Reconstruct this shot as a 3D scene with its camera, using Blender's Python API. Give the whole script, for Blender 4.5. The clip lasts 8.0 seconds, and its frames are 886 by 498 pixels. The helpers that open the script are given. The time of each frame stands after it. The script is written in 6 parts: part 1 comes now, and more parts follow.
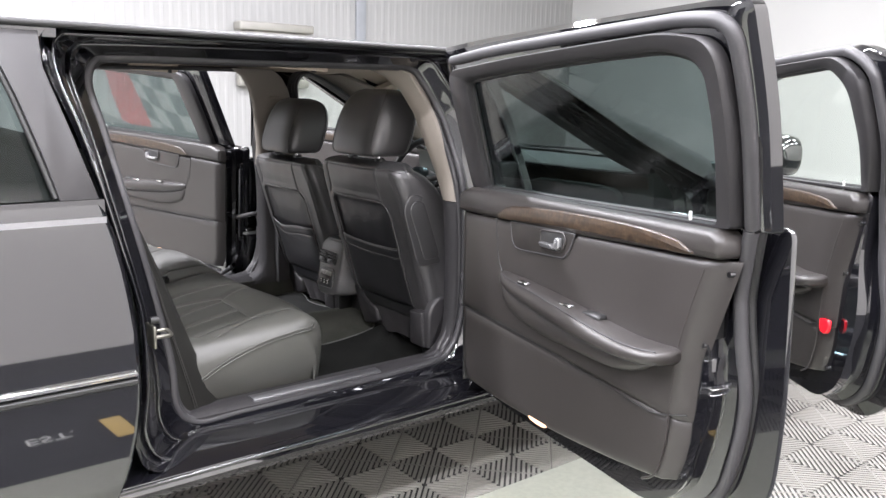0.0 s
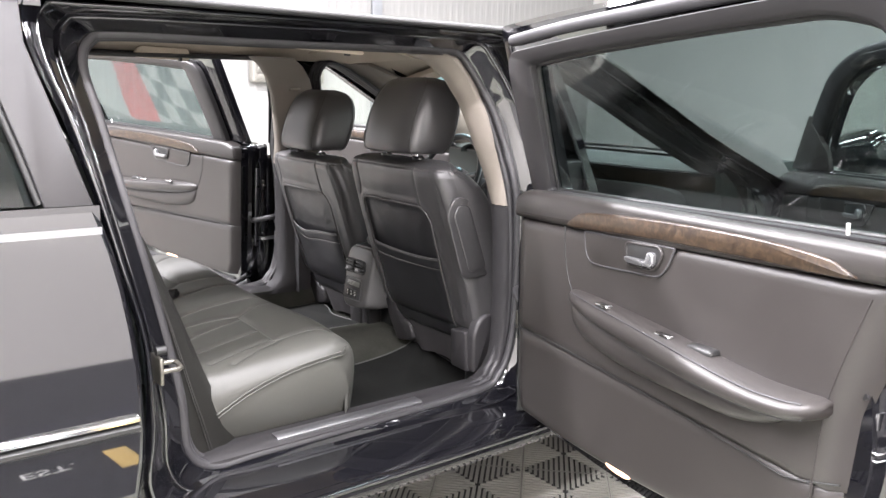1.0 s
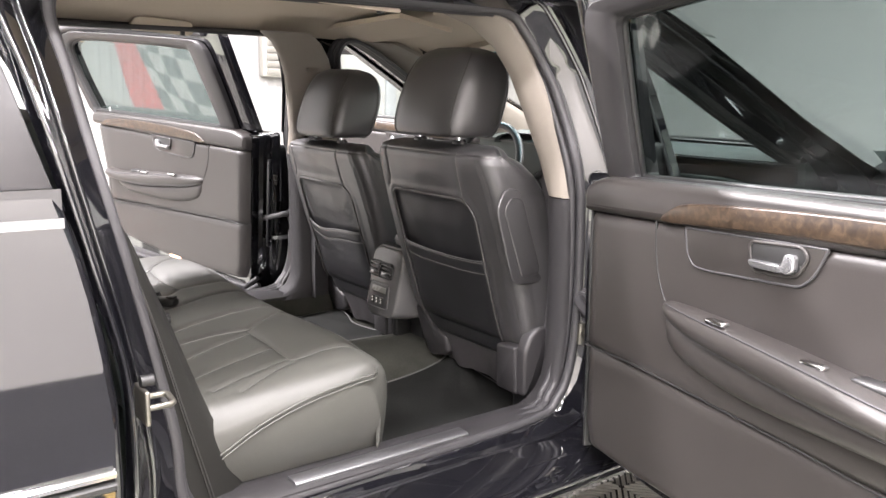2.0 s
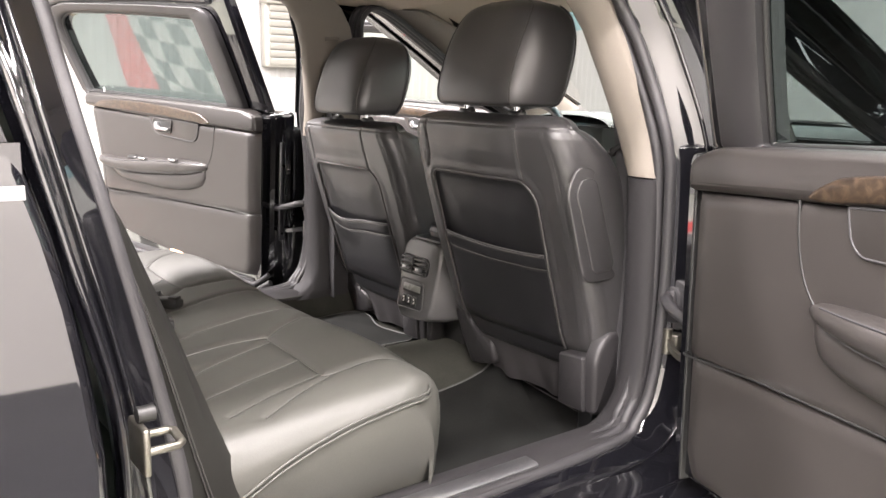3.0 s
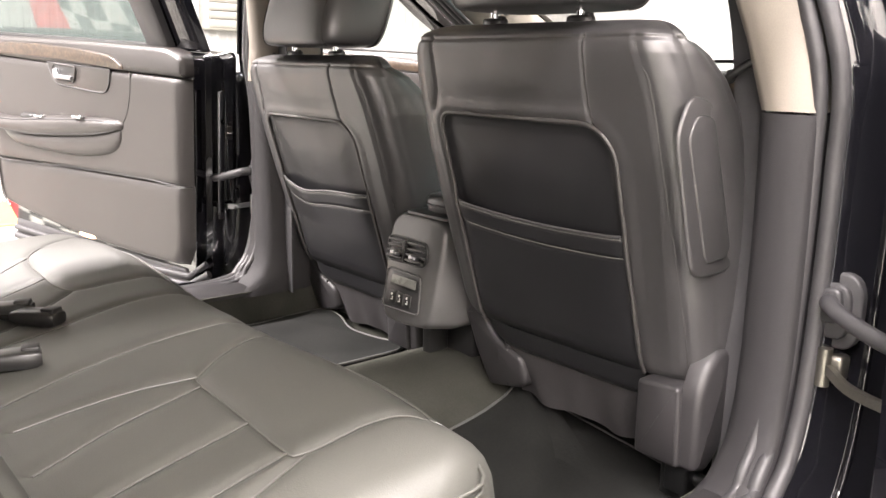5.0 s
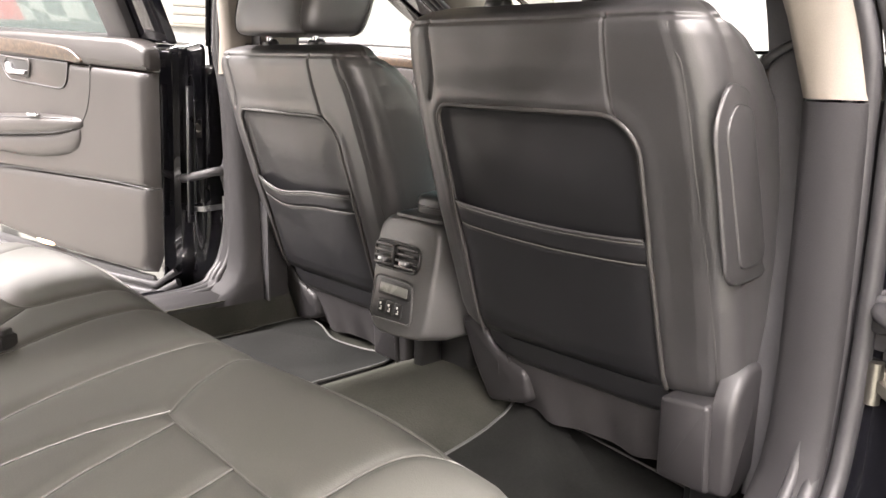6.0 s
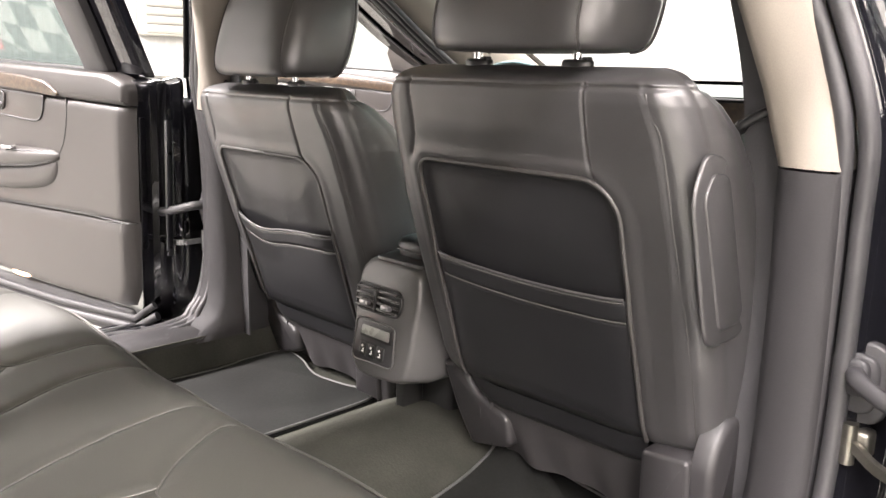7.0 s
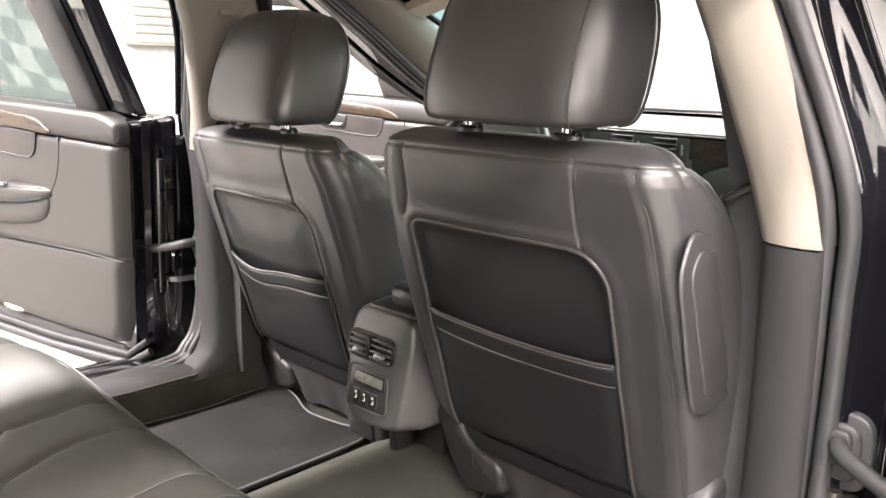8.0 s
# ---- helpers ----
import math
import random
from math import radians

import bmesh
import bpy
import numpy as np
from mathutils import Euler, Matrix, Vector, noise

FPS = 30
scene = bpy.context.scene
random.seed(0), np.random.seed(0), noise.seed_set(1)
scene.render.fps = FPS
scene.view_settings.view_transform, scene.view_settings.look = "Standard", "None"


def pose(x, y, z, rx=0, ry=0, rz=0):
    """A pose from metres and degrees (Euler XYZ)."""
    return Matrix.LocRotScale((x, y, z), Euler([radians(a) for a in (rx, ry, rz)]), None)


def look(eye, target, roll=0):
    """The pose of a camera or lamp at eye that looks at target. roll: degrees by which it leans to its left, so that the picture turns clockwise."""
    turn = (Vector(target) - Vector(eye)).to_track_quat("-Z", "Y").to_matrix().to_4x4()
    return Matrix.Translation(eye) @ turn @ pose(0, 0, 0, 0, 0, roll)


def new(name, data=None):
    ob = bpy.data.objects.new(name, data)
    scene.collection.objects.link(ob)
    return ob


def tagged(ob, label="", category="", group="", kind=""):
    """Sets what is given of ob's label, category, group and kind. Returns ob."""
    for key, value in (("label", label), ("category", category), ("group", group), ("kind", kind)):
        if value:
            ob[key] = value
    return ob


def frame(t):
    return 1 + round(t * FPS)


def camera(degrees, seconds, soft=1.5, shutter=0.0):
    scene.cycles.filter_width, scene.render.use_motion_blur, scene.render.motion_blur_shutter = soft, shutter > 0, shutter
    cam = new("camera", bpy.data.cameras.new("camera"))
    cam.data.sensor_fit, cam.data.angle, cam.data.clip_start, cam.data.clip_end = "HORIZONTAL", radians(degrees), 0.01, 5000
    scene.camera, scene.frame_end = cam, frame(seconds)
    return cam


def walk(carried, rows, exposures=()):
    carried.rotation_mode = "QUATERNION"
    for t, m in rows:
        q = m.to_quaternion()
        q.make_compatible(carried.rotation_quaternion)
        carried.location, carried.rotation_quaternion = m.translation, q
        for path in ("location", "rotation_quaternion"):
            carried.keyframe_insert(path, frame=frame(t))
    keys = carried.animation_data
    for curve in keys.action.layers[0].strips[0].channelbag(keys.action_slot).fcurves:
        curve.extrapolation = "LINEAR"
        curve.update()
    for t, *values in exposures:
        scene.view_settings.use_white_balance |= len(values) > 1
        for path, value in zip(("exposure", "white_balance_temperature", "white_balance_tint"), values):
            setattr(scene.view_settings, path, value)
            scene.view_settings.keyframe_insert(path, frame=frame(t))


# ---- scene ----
cam = camera(57.1, 8.0)
PATH = [
    (0, (2.568, -1.445, 1.19), (1.038, -0.213, 0.813), 1.5),
    (0.5, (2.4, -1.392, 1.183), (0.864, -0.168, 0.806), 1.5),
    (1, (2.254, -1.329, 1.159), (0.711, -0.116, 0.779), 1.5),
    (2.5, (1.768, -1.132, 1.05), (0.207, 0.061, 0.675), 1.5),
    (3, (1.623, -1.092, 1.013), (0.068, 0.107, 0.632), 1.5),
    (3.5, (1.487, -1.014, 0.976), (-0.054, 0.199, 0.581), 1.5),
    (4, (1.321, -0.92, 0.952), (-0.2, 0.313, 0.542), 1.6),
    (4.5, (1.21, -0.869, 0.925), (-0.284, 0.391, 0.502), 1.6),
    (6, (0.999, -0.782, 0.889), (-0.415, 0.564, 0.456), 1.3),
    (6.5, (0.996, -0.783, 0.921), (-0.397, 0.585, 0.489), 1.3),
    (7, (0.988, -0.784, 0.962), (-0.387, 0.603, 0.533), 1.3),
    (7.5, (0.984, -0.784, 1.008), (-0.38, 0.614, 0.577), 1.2),
    (8, (0.984, -0.788, 1.05), (-0.373, 0.617, 0.619), 1.2),
]
EXPOSURES = [(0, 0.20, 6180, 15), (0.5, 0.42, 6280, 16), (1, 0.80, 6320, 16), (2.5, 0.99, 6670, 17), (4.5, 1.25, 6880, 17), (6, 1.54, 6880, 17), (8, 1.46, 6780, 16)]
walk(cam, [(t, look(eye, target, roll)) for t, eye, target, roll in PATH], EXPOSURES)


# ---- light ----
world = bpy.data.worlds.new("world")
scene.world = world
world.use_nodes = True
world.node_tree.nodes["Background"].inputs[0].default_value = (0.9, 0.95, 1.0, 1)
world.node_tree.nodes["Background"].inputs[1].default_value = 0.3
LAMP_POWER = 120.0


# ---- materials ----
def make_mat(name, color, rough=0.5, metal=0.0, var=0.15, scale=8.0, grain=0.0, grain_scale=400.0, coat=0.0, spec=0.5, tint=None, rough_var=0.1, gvar=0.10):
    """Principled material with colour varied at two scales, uneven gloss and fine relief."""
    m = bpy.data.materials.new(name)
    m.use_nodes = True
    nt = m.node_tree
    b = nt.nodes["Principled BSDF"]
    tc = nt.nodes.new("ShaderNodeTexCoord")
    n1 = nt.nodes.new("ShaderNodeTexNoise")
    n1.inputs["Scale"].default_value = scale
    n1.inputs["Detail"].default_value = 6
    n2 = nt.nodes.new("ShaderNodeTexNoise")
    n2.inputs["Scale"].default_value = grain_scale
    n2.inputs["Detail"].default_value = 3
    nt.links.new(tc.outputs["Object"], n1.inputs["Vector"])
    nt.links.new(tc.outputs["Object"], n2.inputs["Vector"])
    ramp = nt.nodes.new("ShaderNodeMix")
    ramp.data_type = "RGBA"
    c = Vector(color)
    t = Vector(tint) if tint else c
    ramp.inputs[6].default_value = (*(c * (1 - var)), 1)
    ramp.inputs[7].default_value = (*(t * (1 + var)), 1)
    nt.links.new(n1.outputs["Fac"], ramp.inputs[0])
    fine = nt.nodes.new("ShaderNodeMapRange")
    fine.inputs["From Min"].default_value, fine.inputs["From Max"].default_value = 0.25, 0.75
    fine.inputs["To Min"].default_value, fine.inputs["To Max"].default_value = 1 - gvar, 1 + gvar
    nt.links.new(n2.outputs["Fac"], fine.inputs["Value"])
    mul = nt.nodes.new("ShaderNodeVectorMath")
    mul.operation = "SCALE"
    nt.links.new(ramp.outputs[2], mul.inputs[0])
    nt.links.new(fine.outputs["Result"], mul.inputs["Scale"])
    nt.links.new(mul.outputs[0], b.inputs["Base Color"])
    mr = nt.nodes.new("ShaderNodeMapRange")
    mr.inputs["To Min"].default_value = max(0.0, rough - rough_var)
    mr.inputs["To Max"].default_value = min(1.0, rough + rough_var)
    nt.links.new(n1.outputs["Fac"], mr.inputs["Value"])
    nt.links.new(mr.outputs["Result"], b.inputs["Roughness"])
    b.inputs["Metallic"].default_value = metal
    b.inputs["Specular IOR Level"].default_value = spec
    b.inputs["Coat Weight"].default_value = coat
    b.inputs["Coat Roughness"].default_value = 0.03
    if grain:
        bump = nt.nodes.new("ShaderNodeBump")
        bump.inputs["Strength"].default_value = grain
        bump.inputs["Distance"].default_value = 0.0004
        nt.links.new(n2.outputs["Fac"], bump.inputs["Height"])
        nt.links.new(bump.outputs["Normal"], b.inputs["Normal"])
    return m


def glass_mat(name, color, trans=1.0):
    m = bpy.data.materials.new(name)
    m.use_nodes = True
    nt = m.node_tree
    nt.nodes.clear()
    out = nt.nodes.new("ShaderNodeOutputMaterial")
    tr = nt.nodes.new("ShaderNodeBsdfTransparent")
    tr.inputs[0].default_value = (*color, 1)
    gl = nt.nodes.new("ShaderNodeBsdfGlossy")
    gl.inputs["Roughness"].default_value = 0.02
    lw = nt.nodes.new("ShaderNodeLayerWeight")
    lw.inputs["Blend"].default_value = 0.5
    pw = nt.nodes.new("ShaderNodeMath")
    pw.operation = "POWER"
    pw.inputs[1].default_value = 5.0
    fr = nt.nodes.new("ShaderNodeMath")
    fr.operation = "MULTIPLY_ADD"
    fr.inputs[1].default_value, fr.inputs[2].default_value = 0.90, 0.04
    nt.links.new(lw.outputs["Facing"], pw.inputs[0])
    nt.links.new(pw.outputs[0], fr.inputs[0])
    mx = nt.nodes.new("ShaderNodeMixShader")
    nt.links.new(fr.outputs[0], mx.inputs[0])
    nt.links.new(tr.outputs[0], mx.inputs[1])
    nt.links.new(gl.outputs[0], mx.inputs[2])
    nt.links.new(mx.outputs[0], out.inputs[0])
    return m


def glow_mat(name, color, strength):
    m = bpy.data.materials.new(name)
    m.use_nodes = True
    b = m.node_tree.nodes["Principled BSDF"]
    b.inputs["Base Color"].default_value = (*color, 1)
    b.inputs["Emission Color"].default_value = (*color, 1)
    b.inputs["Emission Strength"].default_value = strength
    return m


M_PAINT = make_mat("black paint", (0.005, 0.005, 0.0065), 0.03, var=0.2, coat=1.0, rough_var=0.01, spec=0.6)
M_PAINT.node_tree.nodes["Principled BSDF"].inputs["Coat IOR"].default_value = 1.5
M_LEATHER = make_mat("black leather", (0.0300, 0.0293, 0.0302), 0.38, var=0.25, scale=6, grain=0.35, grain_scale=700, rough_var=0.05, spec=0.75, tint=(0.0365, 0.0352, 0.0360))
M_POCKET = make_mat("pocket vinyl", (0.0138, 0.0138, 0.0150), 0.36, var=0.25, scale=7, grain=0.35, grain_scale=800, rough_var=0.06, spec=0.42)
# greener bench leather, lightened to make up for light missing on the bench
M_BENCH = make_mat("lightened bench leather", (0.0480, 0.0480, 0.0420), 0.49, var=0.25, scale=5, grain=0.4, grain_scale=600, rough_var=0.06, spec=0.6)
M_STITCH = make_mat("seam thread", (0.080, 0.078, 0.072), 0.45, scale=90)
M_PIPE = make_mat("leather piping", (0.036, 0.034, 0.033), 0.40, scale=60)
M_QUARTER = make_mat("dark quarter vinyl", (0.0105, 0.0103, 0.0090), 0.46, var=0.2, scale=7, grain=0.3, grain_scale=800, spec=0.4)
M_TRIM = make_mat("dark grey trim", (0.0190, 0.0178, 0.0188), 0.50, var=0.15, scale=9, grain=0.4, grain_scale=900)
M_TRIM2 = make_mat("soft door trim", (0.0248, 0.0220, 0.0207), 0.40, var=0.15, scale=7, grain=0.35, grain_scale=800)
M_RUBBER = make_mat("weather seal rubber", (0.033, 0.032, 0.034), 0.5, var=0.2, scale=20, grain=0.2)
M_BLACKRUB = make_mat("black rubber", (0.012, 0.012, 0.012), 0.45, var=0.2, scale=20)
M_PILLAR = make_mat("grained pillar plastic", (0.0220, 0.0209, 0.0222), 0.66, var=0.2, scale=9, grain=0.6, grain_scale=700, spec=0.28)
M_BEIGE = make_mat("beige trim", (0.185, 0.163, 0.138), 0.65, var=0.06, scale=10, grain=0.3, grain_scale=900)
M_LINER = make_mat("beige headliner cloth", (0.50, 0.43, 0.34), 0.9, var=0.06, scale=6, grain=0.5, grain_scale=500)
M_CHROME = make_mat("chrome", (0.75, 0.75, 0.76), 0.12, metal=1.0, var=0.05, rough_var=0.06)
M_SATIN = make_mat("satin bright moulding", (0.30, 0.30, 0.31), 0.42, metal=1.0, var=0.06, rough_var=0.06)
M_IRON = make_mat("dark burnished metal", (0.12, 0.12, 0.125), 0.3, metal=1.0, var=0.15, scale=40)
M_SILVER = make_mat("satin silver", (0.34, 0.34, 0.35), 0.30, metal=0.85, var=0.06)
M_STEEL = make_mat("dull zinc", (0.20, 0.19, 0.165), 0.38, metal=0.9, var=0.2, scale=40)
M_CARPET = make_mat("dark carpet", (0.034, 0.0345, 0.029), 0.95, var=0.98, scale=6, grain=1.0, grain_scale=260, spec=0.1, gvar=0.16)
M_MAT = make_mat("floor mat", (0.0115, 0.0120, 0.0112), 0.9, var=0.98, scale=6, grain=1.0, grain_scale=190, spec=0.15, gvar=0.22)
M_APRON = make_mat("grey seat apron cloth", (0.034, 0.032, 0.033), 0.85, var=0.2, scale=14, grain=0.6, grain_scale=500, spec=0.2)
M_EDGE = make_mat("mat edge binding", (0.075, 0.075, 0.073), 0.6, scale=60)
M_GLASS = glass_mat("tinted glass", (0.44, 0.49, 0.485))
M_CLEAR = glass_mat("clear glass", (0.93, 0.965, 0.94))
M_SHIELD = glass_mat("windshield glass", (0.95, 0.97, 0.96))
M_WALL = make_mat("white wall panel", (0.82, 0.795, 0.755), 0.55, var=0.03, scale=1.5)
# One white wall paint: west, north and rib copies darkened to offset strong lamps
M_WALLW_DIM = make_mat("dimmed white west wall panel", (0.24, 0.24, 0.236), 0.55, var=0.03, scale=1.5)
M_WALLN_DIM = make_mat("dimmed white north wall panel", (0.40, 0.40, 0.392), 0.55, var=0.03, scale=1.5)
M_RIB_DIM = make_mat("dimmed white rib and skirting", (0.25, 0.25, 0.246), 0.5, var=0.03, scale=2)
# back wall out of view, its grey set only to tone down reflections
M_BACKWALL = make_mat("grey unseen back wall", (0.42, 0.42, 0.42), 0.5, var=0.05, scale=2)
M_POST = make_mat("grey painted post", (0.20, 0.21, 0.225), 0.5, scale=5)
M_FLOOR = make_mat("sealed concrete", (0.33, 0.34, 0.285), 0.35, var=0.1, scale=3, grain=0.1, grain_scale=60)
M_TILE = make_mat("ribbed floor tile", (0.215, 0.207, 0.188), 0.45, var=0.08, scale=5)
M_GAP = make_mat("floor underlay", (0.022, 0.022, 0.021), 0.8, scale=5)
M_CONSOLE = make_mat("console plastic", (0.066, 0.065, 0.064), 0.33, var=0.12, scale=9, grain=0.3, grain_scale=900)
M_PANEL = make_mat("control panel plastic", (0.036, 0.036, 0.037), 0.35, var=0.12, scale=14)
M_CEIL = make_mat("ceiling", (0.75, 0.75, 0.74), 0.8, var=0.04, scale=2)
M_REDFILM = make_mat("red floor print", (0.40, 0.030, 0.028), 0.40, var=0.06, scale=4)
M_PALEFILM = make_mat("pale floor print", (0.31, 0.315, 0.285), 0.40, var=0.06, scale=5)
M_GREYFILM = make_mat("grey floor print", (0.045, 0.046, 0.041), 0.42, var=0.08, scale=5)
M_DARKWALL = make_mat("charcoal floor sheet", (0.020, 0.020, 0.022), 0.7, var=0.1, scale=2)
M_YELLOW = make_mat("yellow floor mark", (0.60, 0.42, 0.14), 0.5, scale=3)
M_ORANGE = make_mat("yellow board", (0.30, 0.145, 0.040), 0.5, scale=4)
M_LETTER = make_mat("white letters", (0.75, 0.75, 0.72), 0.5, scale=3)
M_LOUVRE = make_mat("louvre enamel", (0.21, 0.205, 0.185), 0.45, scale=4)
M_REFLECT = make_mat("red reflector", (0.75, 0.01, 0.02), 0.15, var=0.1, coat=1.0)
M_LAMPGLOW = glow_mat("courtesy lamp lens", (1.0, 0.62, 0.36), 1.0)
M_TUBE = glow_mat("ceiling lamp diffuser", (1.0, 0.98, 0.95), 9.0)
M_DISPLAY = make_mat("grey display", (0.20, 0.205, 0.19), 0.25, var=0.05)
M_PLASTIC = make_mat("black plastic", (0.015, 0.015, 0.015), 0.35, var=0.2, scale=30)
M_DASH = make_mat("dashboard skin", (0.062, 0.073, 0.069), 0.55, var=0.1, scale=8, grain=0.3, grain_scale=600, spec=0.2)
M_SHADEBAND = glass_mat("blue shade band", (0.50, 0.80, 0.86))


def wood_mat():
    m = make_mat("burl wood", (0.10, 0.05, 0.025), 0.36, var=0.3, coat=0.12)
    nt = m.node_tree
    b = nt.nodes["Principled BSDF"]
    tc = nt.nodes.new("ShaderNodeTexCoord")
    w = nt.nodes.new("ShaderNodeTexNoise")
    w.inputs["Scale"].default_value = 75
    w.inputs["Detail"].default_value = 8
    w.inputs["Distortion"].default_value = 0.9
    nt.links.new(tc.outputs["Object"], w.inputs["Vector"])
    r = nt.nodes.new("ShaderNodeValToRGB")
    r.color_ramp.elements[0].position, r.color_ramp.elements[0].color = 0.34, (0.014, 0.009, 0.006, 1)
    r.color_ramp.elements[1].position, r.color_ramp.elements[1].color = 0.66, (0.052, 0.034, 0.021, 1)
    e = r.color_ramp.elements.new(0.5)
    e.color = (0.028, 0.018, 0.011, 1)
    nt.links.new(w.outputs["Fac"], r.inputs[0])
    nt.links.new(r.outputs[0], b.inputs["Base Color"])
    return m


M_WOOD = wood_mat()


# ---- mesh helpers ----
def mesh_bm(verts, faces):
    bm = bmesh.new()
    vs = [bm.verts.new(v) for v in verts]
    for f in faces:
        try:
            bm.faces.new([vs[i] for i in f])
        except ValueError:
            pass
    return bm


def part(name, bm, material, parent=None, label="", smooth=True, matrix=None, mirror=False, kind="", sharp=47):
    """Links a bmesh as one mesh object, under parent where one is given."""
    if matrix is not None:
        bm.transform(matrix)
    if mirror:
        bm.transform(Matrix.Diagonal((-1, 1, 1, 1)))
    bmesh.ops.recalc_face_normals(bm, faces=bm.faces)
    me = bpy.data.meshes.new(name)
    for f in bm.faces:
        f.smooth = smooth
    if smooth:
        for e in bm.edges:
            if len(e.link_faces) == 2 and e.calc_face_angle(0) > radians(sharp):
                e.smooth = False
    bm.to_mesh(me)
    bm.free()
    me.materials.append(material)
    ob = new(name, me)
    if parent is not None:
        ob.parent = parent
    return tagged(ob, label, kind=kind)


def thing(name, label, category, group="", kind="", at=(0, 0, 0)):
    ob = new(name)
    ob.empty_display_size = 0.1
    return tagged(ob, label, category, group, kind)


def box_bm(x0, x1, y0, y1, z0, z1, bevel=0.0, seg=2):
    bm = bmesh.new()
    bmesh.ops.create_cube(bm, size=1, matrix=Matrix.Translation(((x0 + x1) / 2, (y0 + y1) / 2, (z0 + z1) / 2)) @ Matrix.Diagonal((x1 - x0, y1 - y0, z1 - z0, 1)))
    if bevel:
        bmesh.ops.bevel(bm, geom=bm.edges[:], offset=bevel, segments=seg, affect="EDGES", profile=0.5)
    return bm


def join_bm(*bms):
    out = bmesh.new()
    for b in bms:
        me = bpy.data.meshes.new("tmp")
        b.to_mesh(me)
        b.free()
        out.from_mesh(me)
        bpy.data.meshes.remove(me)
    return out


def spline(pts, n=8, closed=False):
    """Catmull-Rom through the points."""
    P = [Vector(p) for p in pts]
    k = len(P)
    out = []
    for i in range(k if closed else k - 1):
        a = P[(i - 1) % k] if closed or i > 0 else P[0] * 2 - P[1]
        b, c = P[i], P[(i + 1) % k]
        d = P[(i + 2) % k] if closed or i + 2 < k else c * 2 - b
        for j in range(n):
            t = j / n
            out.append(0.5 * ((2 * b) + (c - a) * t + (2 * a - 5 * b + 4 * c - d) * t * t + (3 * b - a - 3 * c + d) * t ** 3))
    if not closed:
        out.append(P[-1])
    return out


def sweep_bm(path, profile, closed=False, up=None):
    """Sweeps a closed 2D profile along a path; profile x runs sideways, y along 'up'."""
    P = [Vector(p) for p in path]
    n, k = len(P), len(profile)
    verts, faces = [], []
    last = None
    for i in range(n):
        a = P[(i - 1) % n] if closed or i > 0 else P[0]
        b = P[(i + 1) % n] if closed or i < n - 1 else P[-1]
        t = (b - a).normalized()
        if up is not None:
            u = Vector(up)
        elif last is None:
            u = Vector((0, 0, 1)) if abs(t.z) < 0.9 else Vector((0, 1, 0))
        else:
            u = last
        s = t.cross(u).normalized()
        u = s.cross(t).normalized()
        last = u
        verts += [P[i] + s * x + u * y for x, y in profile]
    for i in range(n if closed else n - 1):
        j = (i + 1) % n
        for a in range(k):
            b = (a + 1) % k
            faces.append((i * k + a, i * k + b, j * k + b, j * k + a))
    if not closed:
        faces += [tuple(range(k)), tuple(range((n - 1) * k, n * k))]
    return mesh_bm(verts, faces)


def circle(r, k=8, sx=1.0):
    return [(r * sx * math.cos(2 * math.pi * i / k), r * math.sin(2 * math.pi * i / k)) for i in range(k)]


def tube_bm(path, r, closed=False, k=8):
    return sweep_bm(path, circle(r, k), closed)


def loft_bm(rings, cap=True, closed=True):
    k = len(rings[0])
    verts = [v for r in rings for v in r]
    faces = []
    for i in range(len(rings) - 1):
        for a in range(k if closed else k - 1):
            b = (a + 1) % k
            faces.append((i * k + a, i * k + b, (i + 1) * k + b, (i + 1) * k + a))
    if cap:
        faces += [tuple(range(k)), tuple(range((len(rings) - 1) * k, len(rings) * k))]
    return mesh_bm(verts, faces)


def sup(a, p):
    """Superellipse unit point at angle a."""
    c, s = math.cos(a), math.sin(a)
    return math.copysign(abs(c) ** (2 / p), c), math.copysign(abs(s) ** (2 / p), s)


def slab_bm(loop, depth, to, bevel=0.004, inset=None):
    """A plate from a closed 2D loop; to(u, v, n) gives the place; rounded front edge at n = depth."""
    c = Vector((sum(p[0] for p in loop) / len(loop), sum(p[1] for p in loop) / len(loop)))
    k = len(loop)

    def shrink(d):
        out = []
        for i in range(k):
            a, b, e = Vector(loop[i - 1][:2]), Vector(loop[i][:2]), Vector(loop[(i + 1) % k][:2])
            t = e - a
            t = t.normalized() if t.length > 1e-9 else Vector((1, 0))
            nn = Vector((-t.y, t.x))
            out.append(b + nn * d * sgn)
        return out
    area = sum(loop[i - 1][0] * loop[i][1] - loop[i][0] * loop[i - 1][1] for i in range(k))
    sgn = 1 if area > 0 else -1
    rings = []
    for d, nn in ((0, 0), (0, depth - bevel), (bevel * 0.3, depth - bevel * 0.3), (bevel, depth)):
        rings.append([to(p[0], p[1], nn) for p in shrink(d)])
    return loft_bm(rings, cap=True)


def round_loop(corners, r, n=5):
    """Closed polygon with its corners rounded by r (or one radius each)."""
    out = []
    k = len(corners)
    for i in range(k):
        a, b, c = (Vector(corners[j][:2]) for j in ((i - 1) % k, i, (i + 1) % k))
        rr = r[i] if isinstance(r, (list, tuple)) else r
        d1, d2 = (a - b), (c - b)
        l = min(rr, d1.length * 0.45, d2.length * 0.45)
        p, q = b + d1.normalized() * l, b + d2.normalized() * l
        for j in range(n + 1):
            t = j / n
            out.append(tuple(p * (1 - t) ** 2 + b * 2 * t * (1 - t) + q * t * t))
    return out


# ---- the room ----
X0, X1, Y0, Y1, ZC = -6.2, 4.6, -7.0, 8.0, 4.2


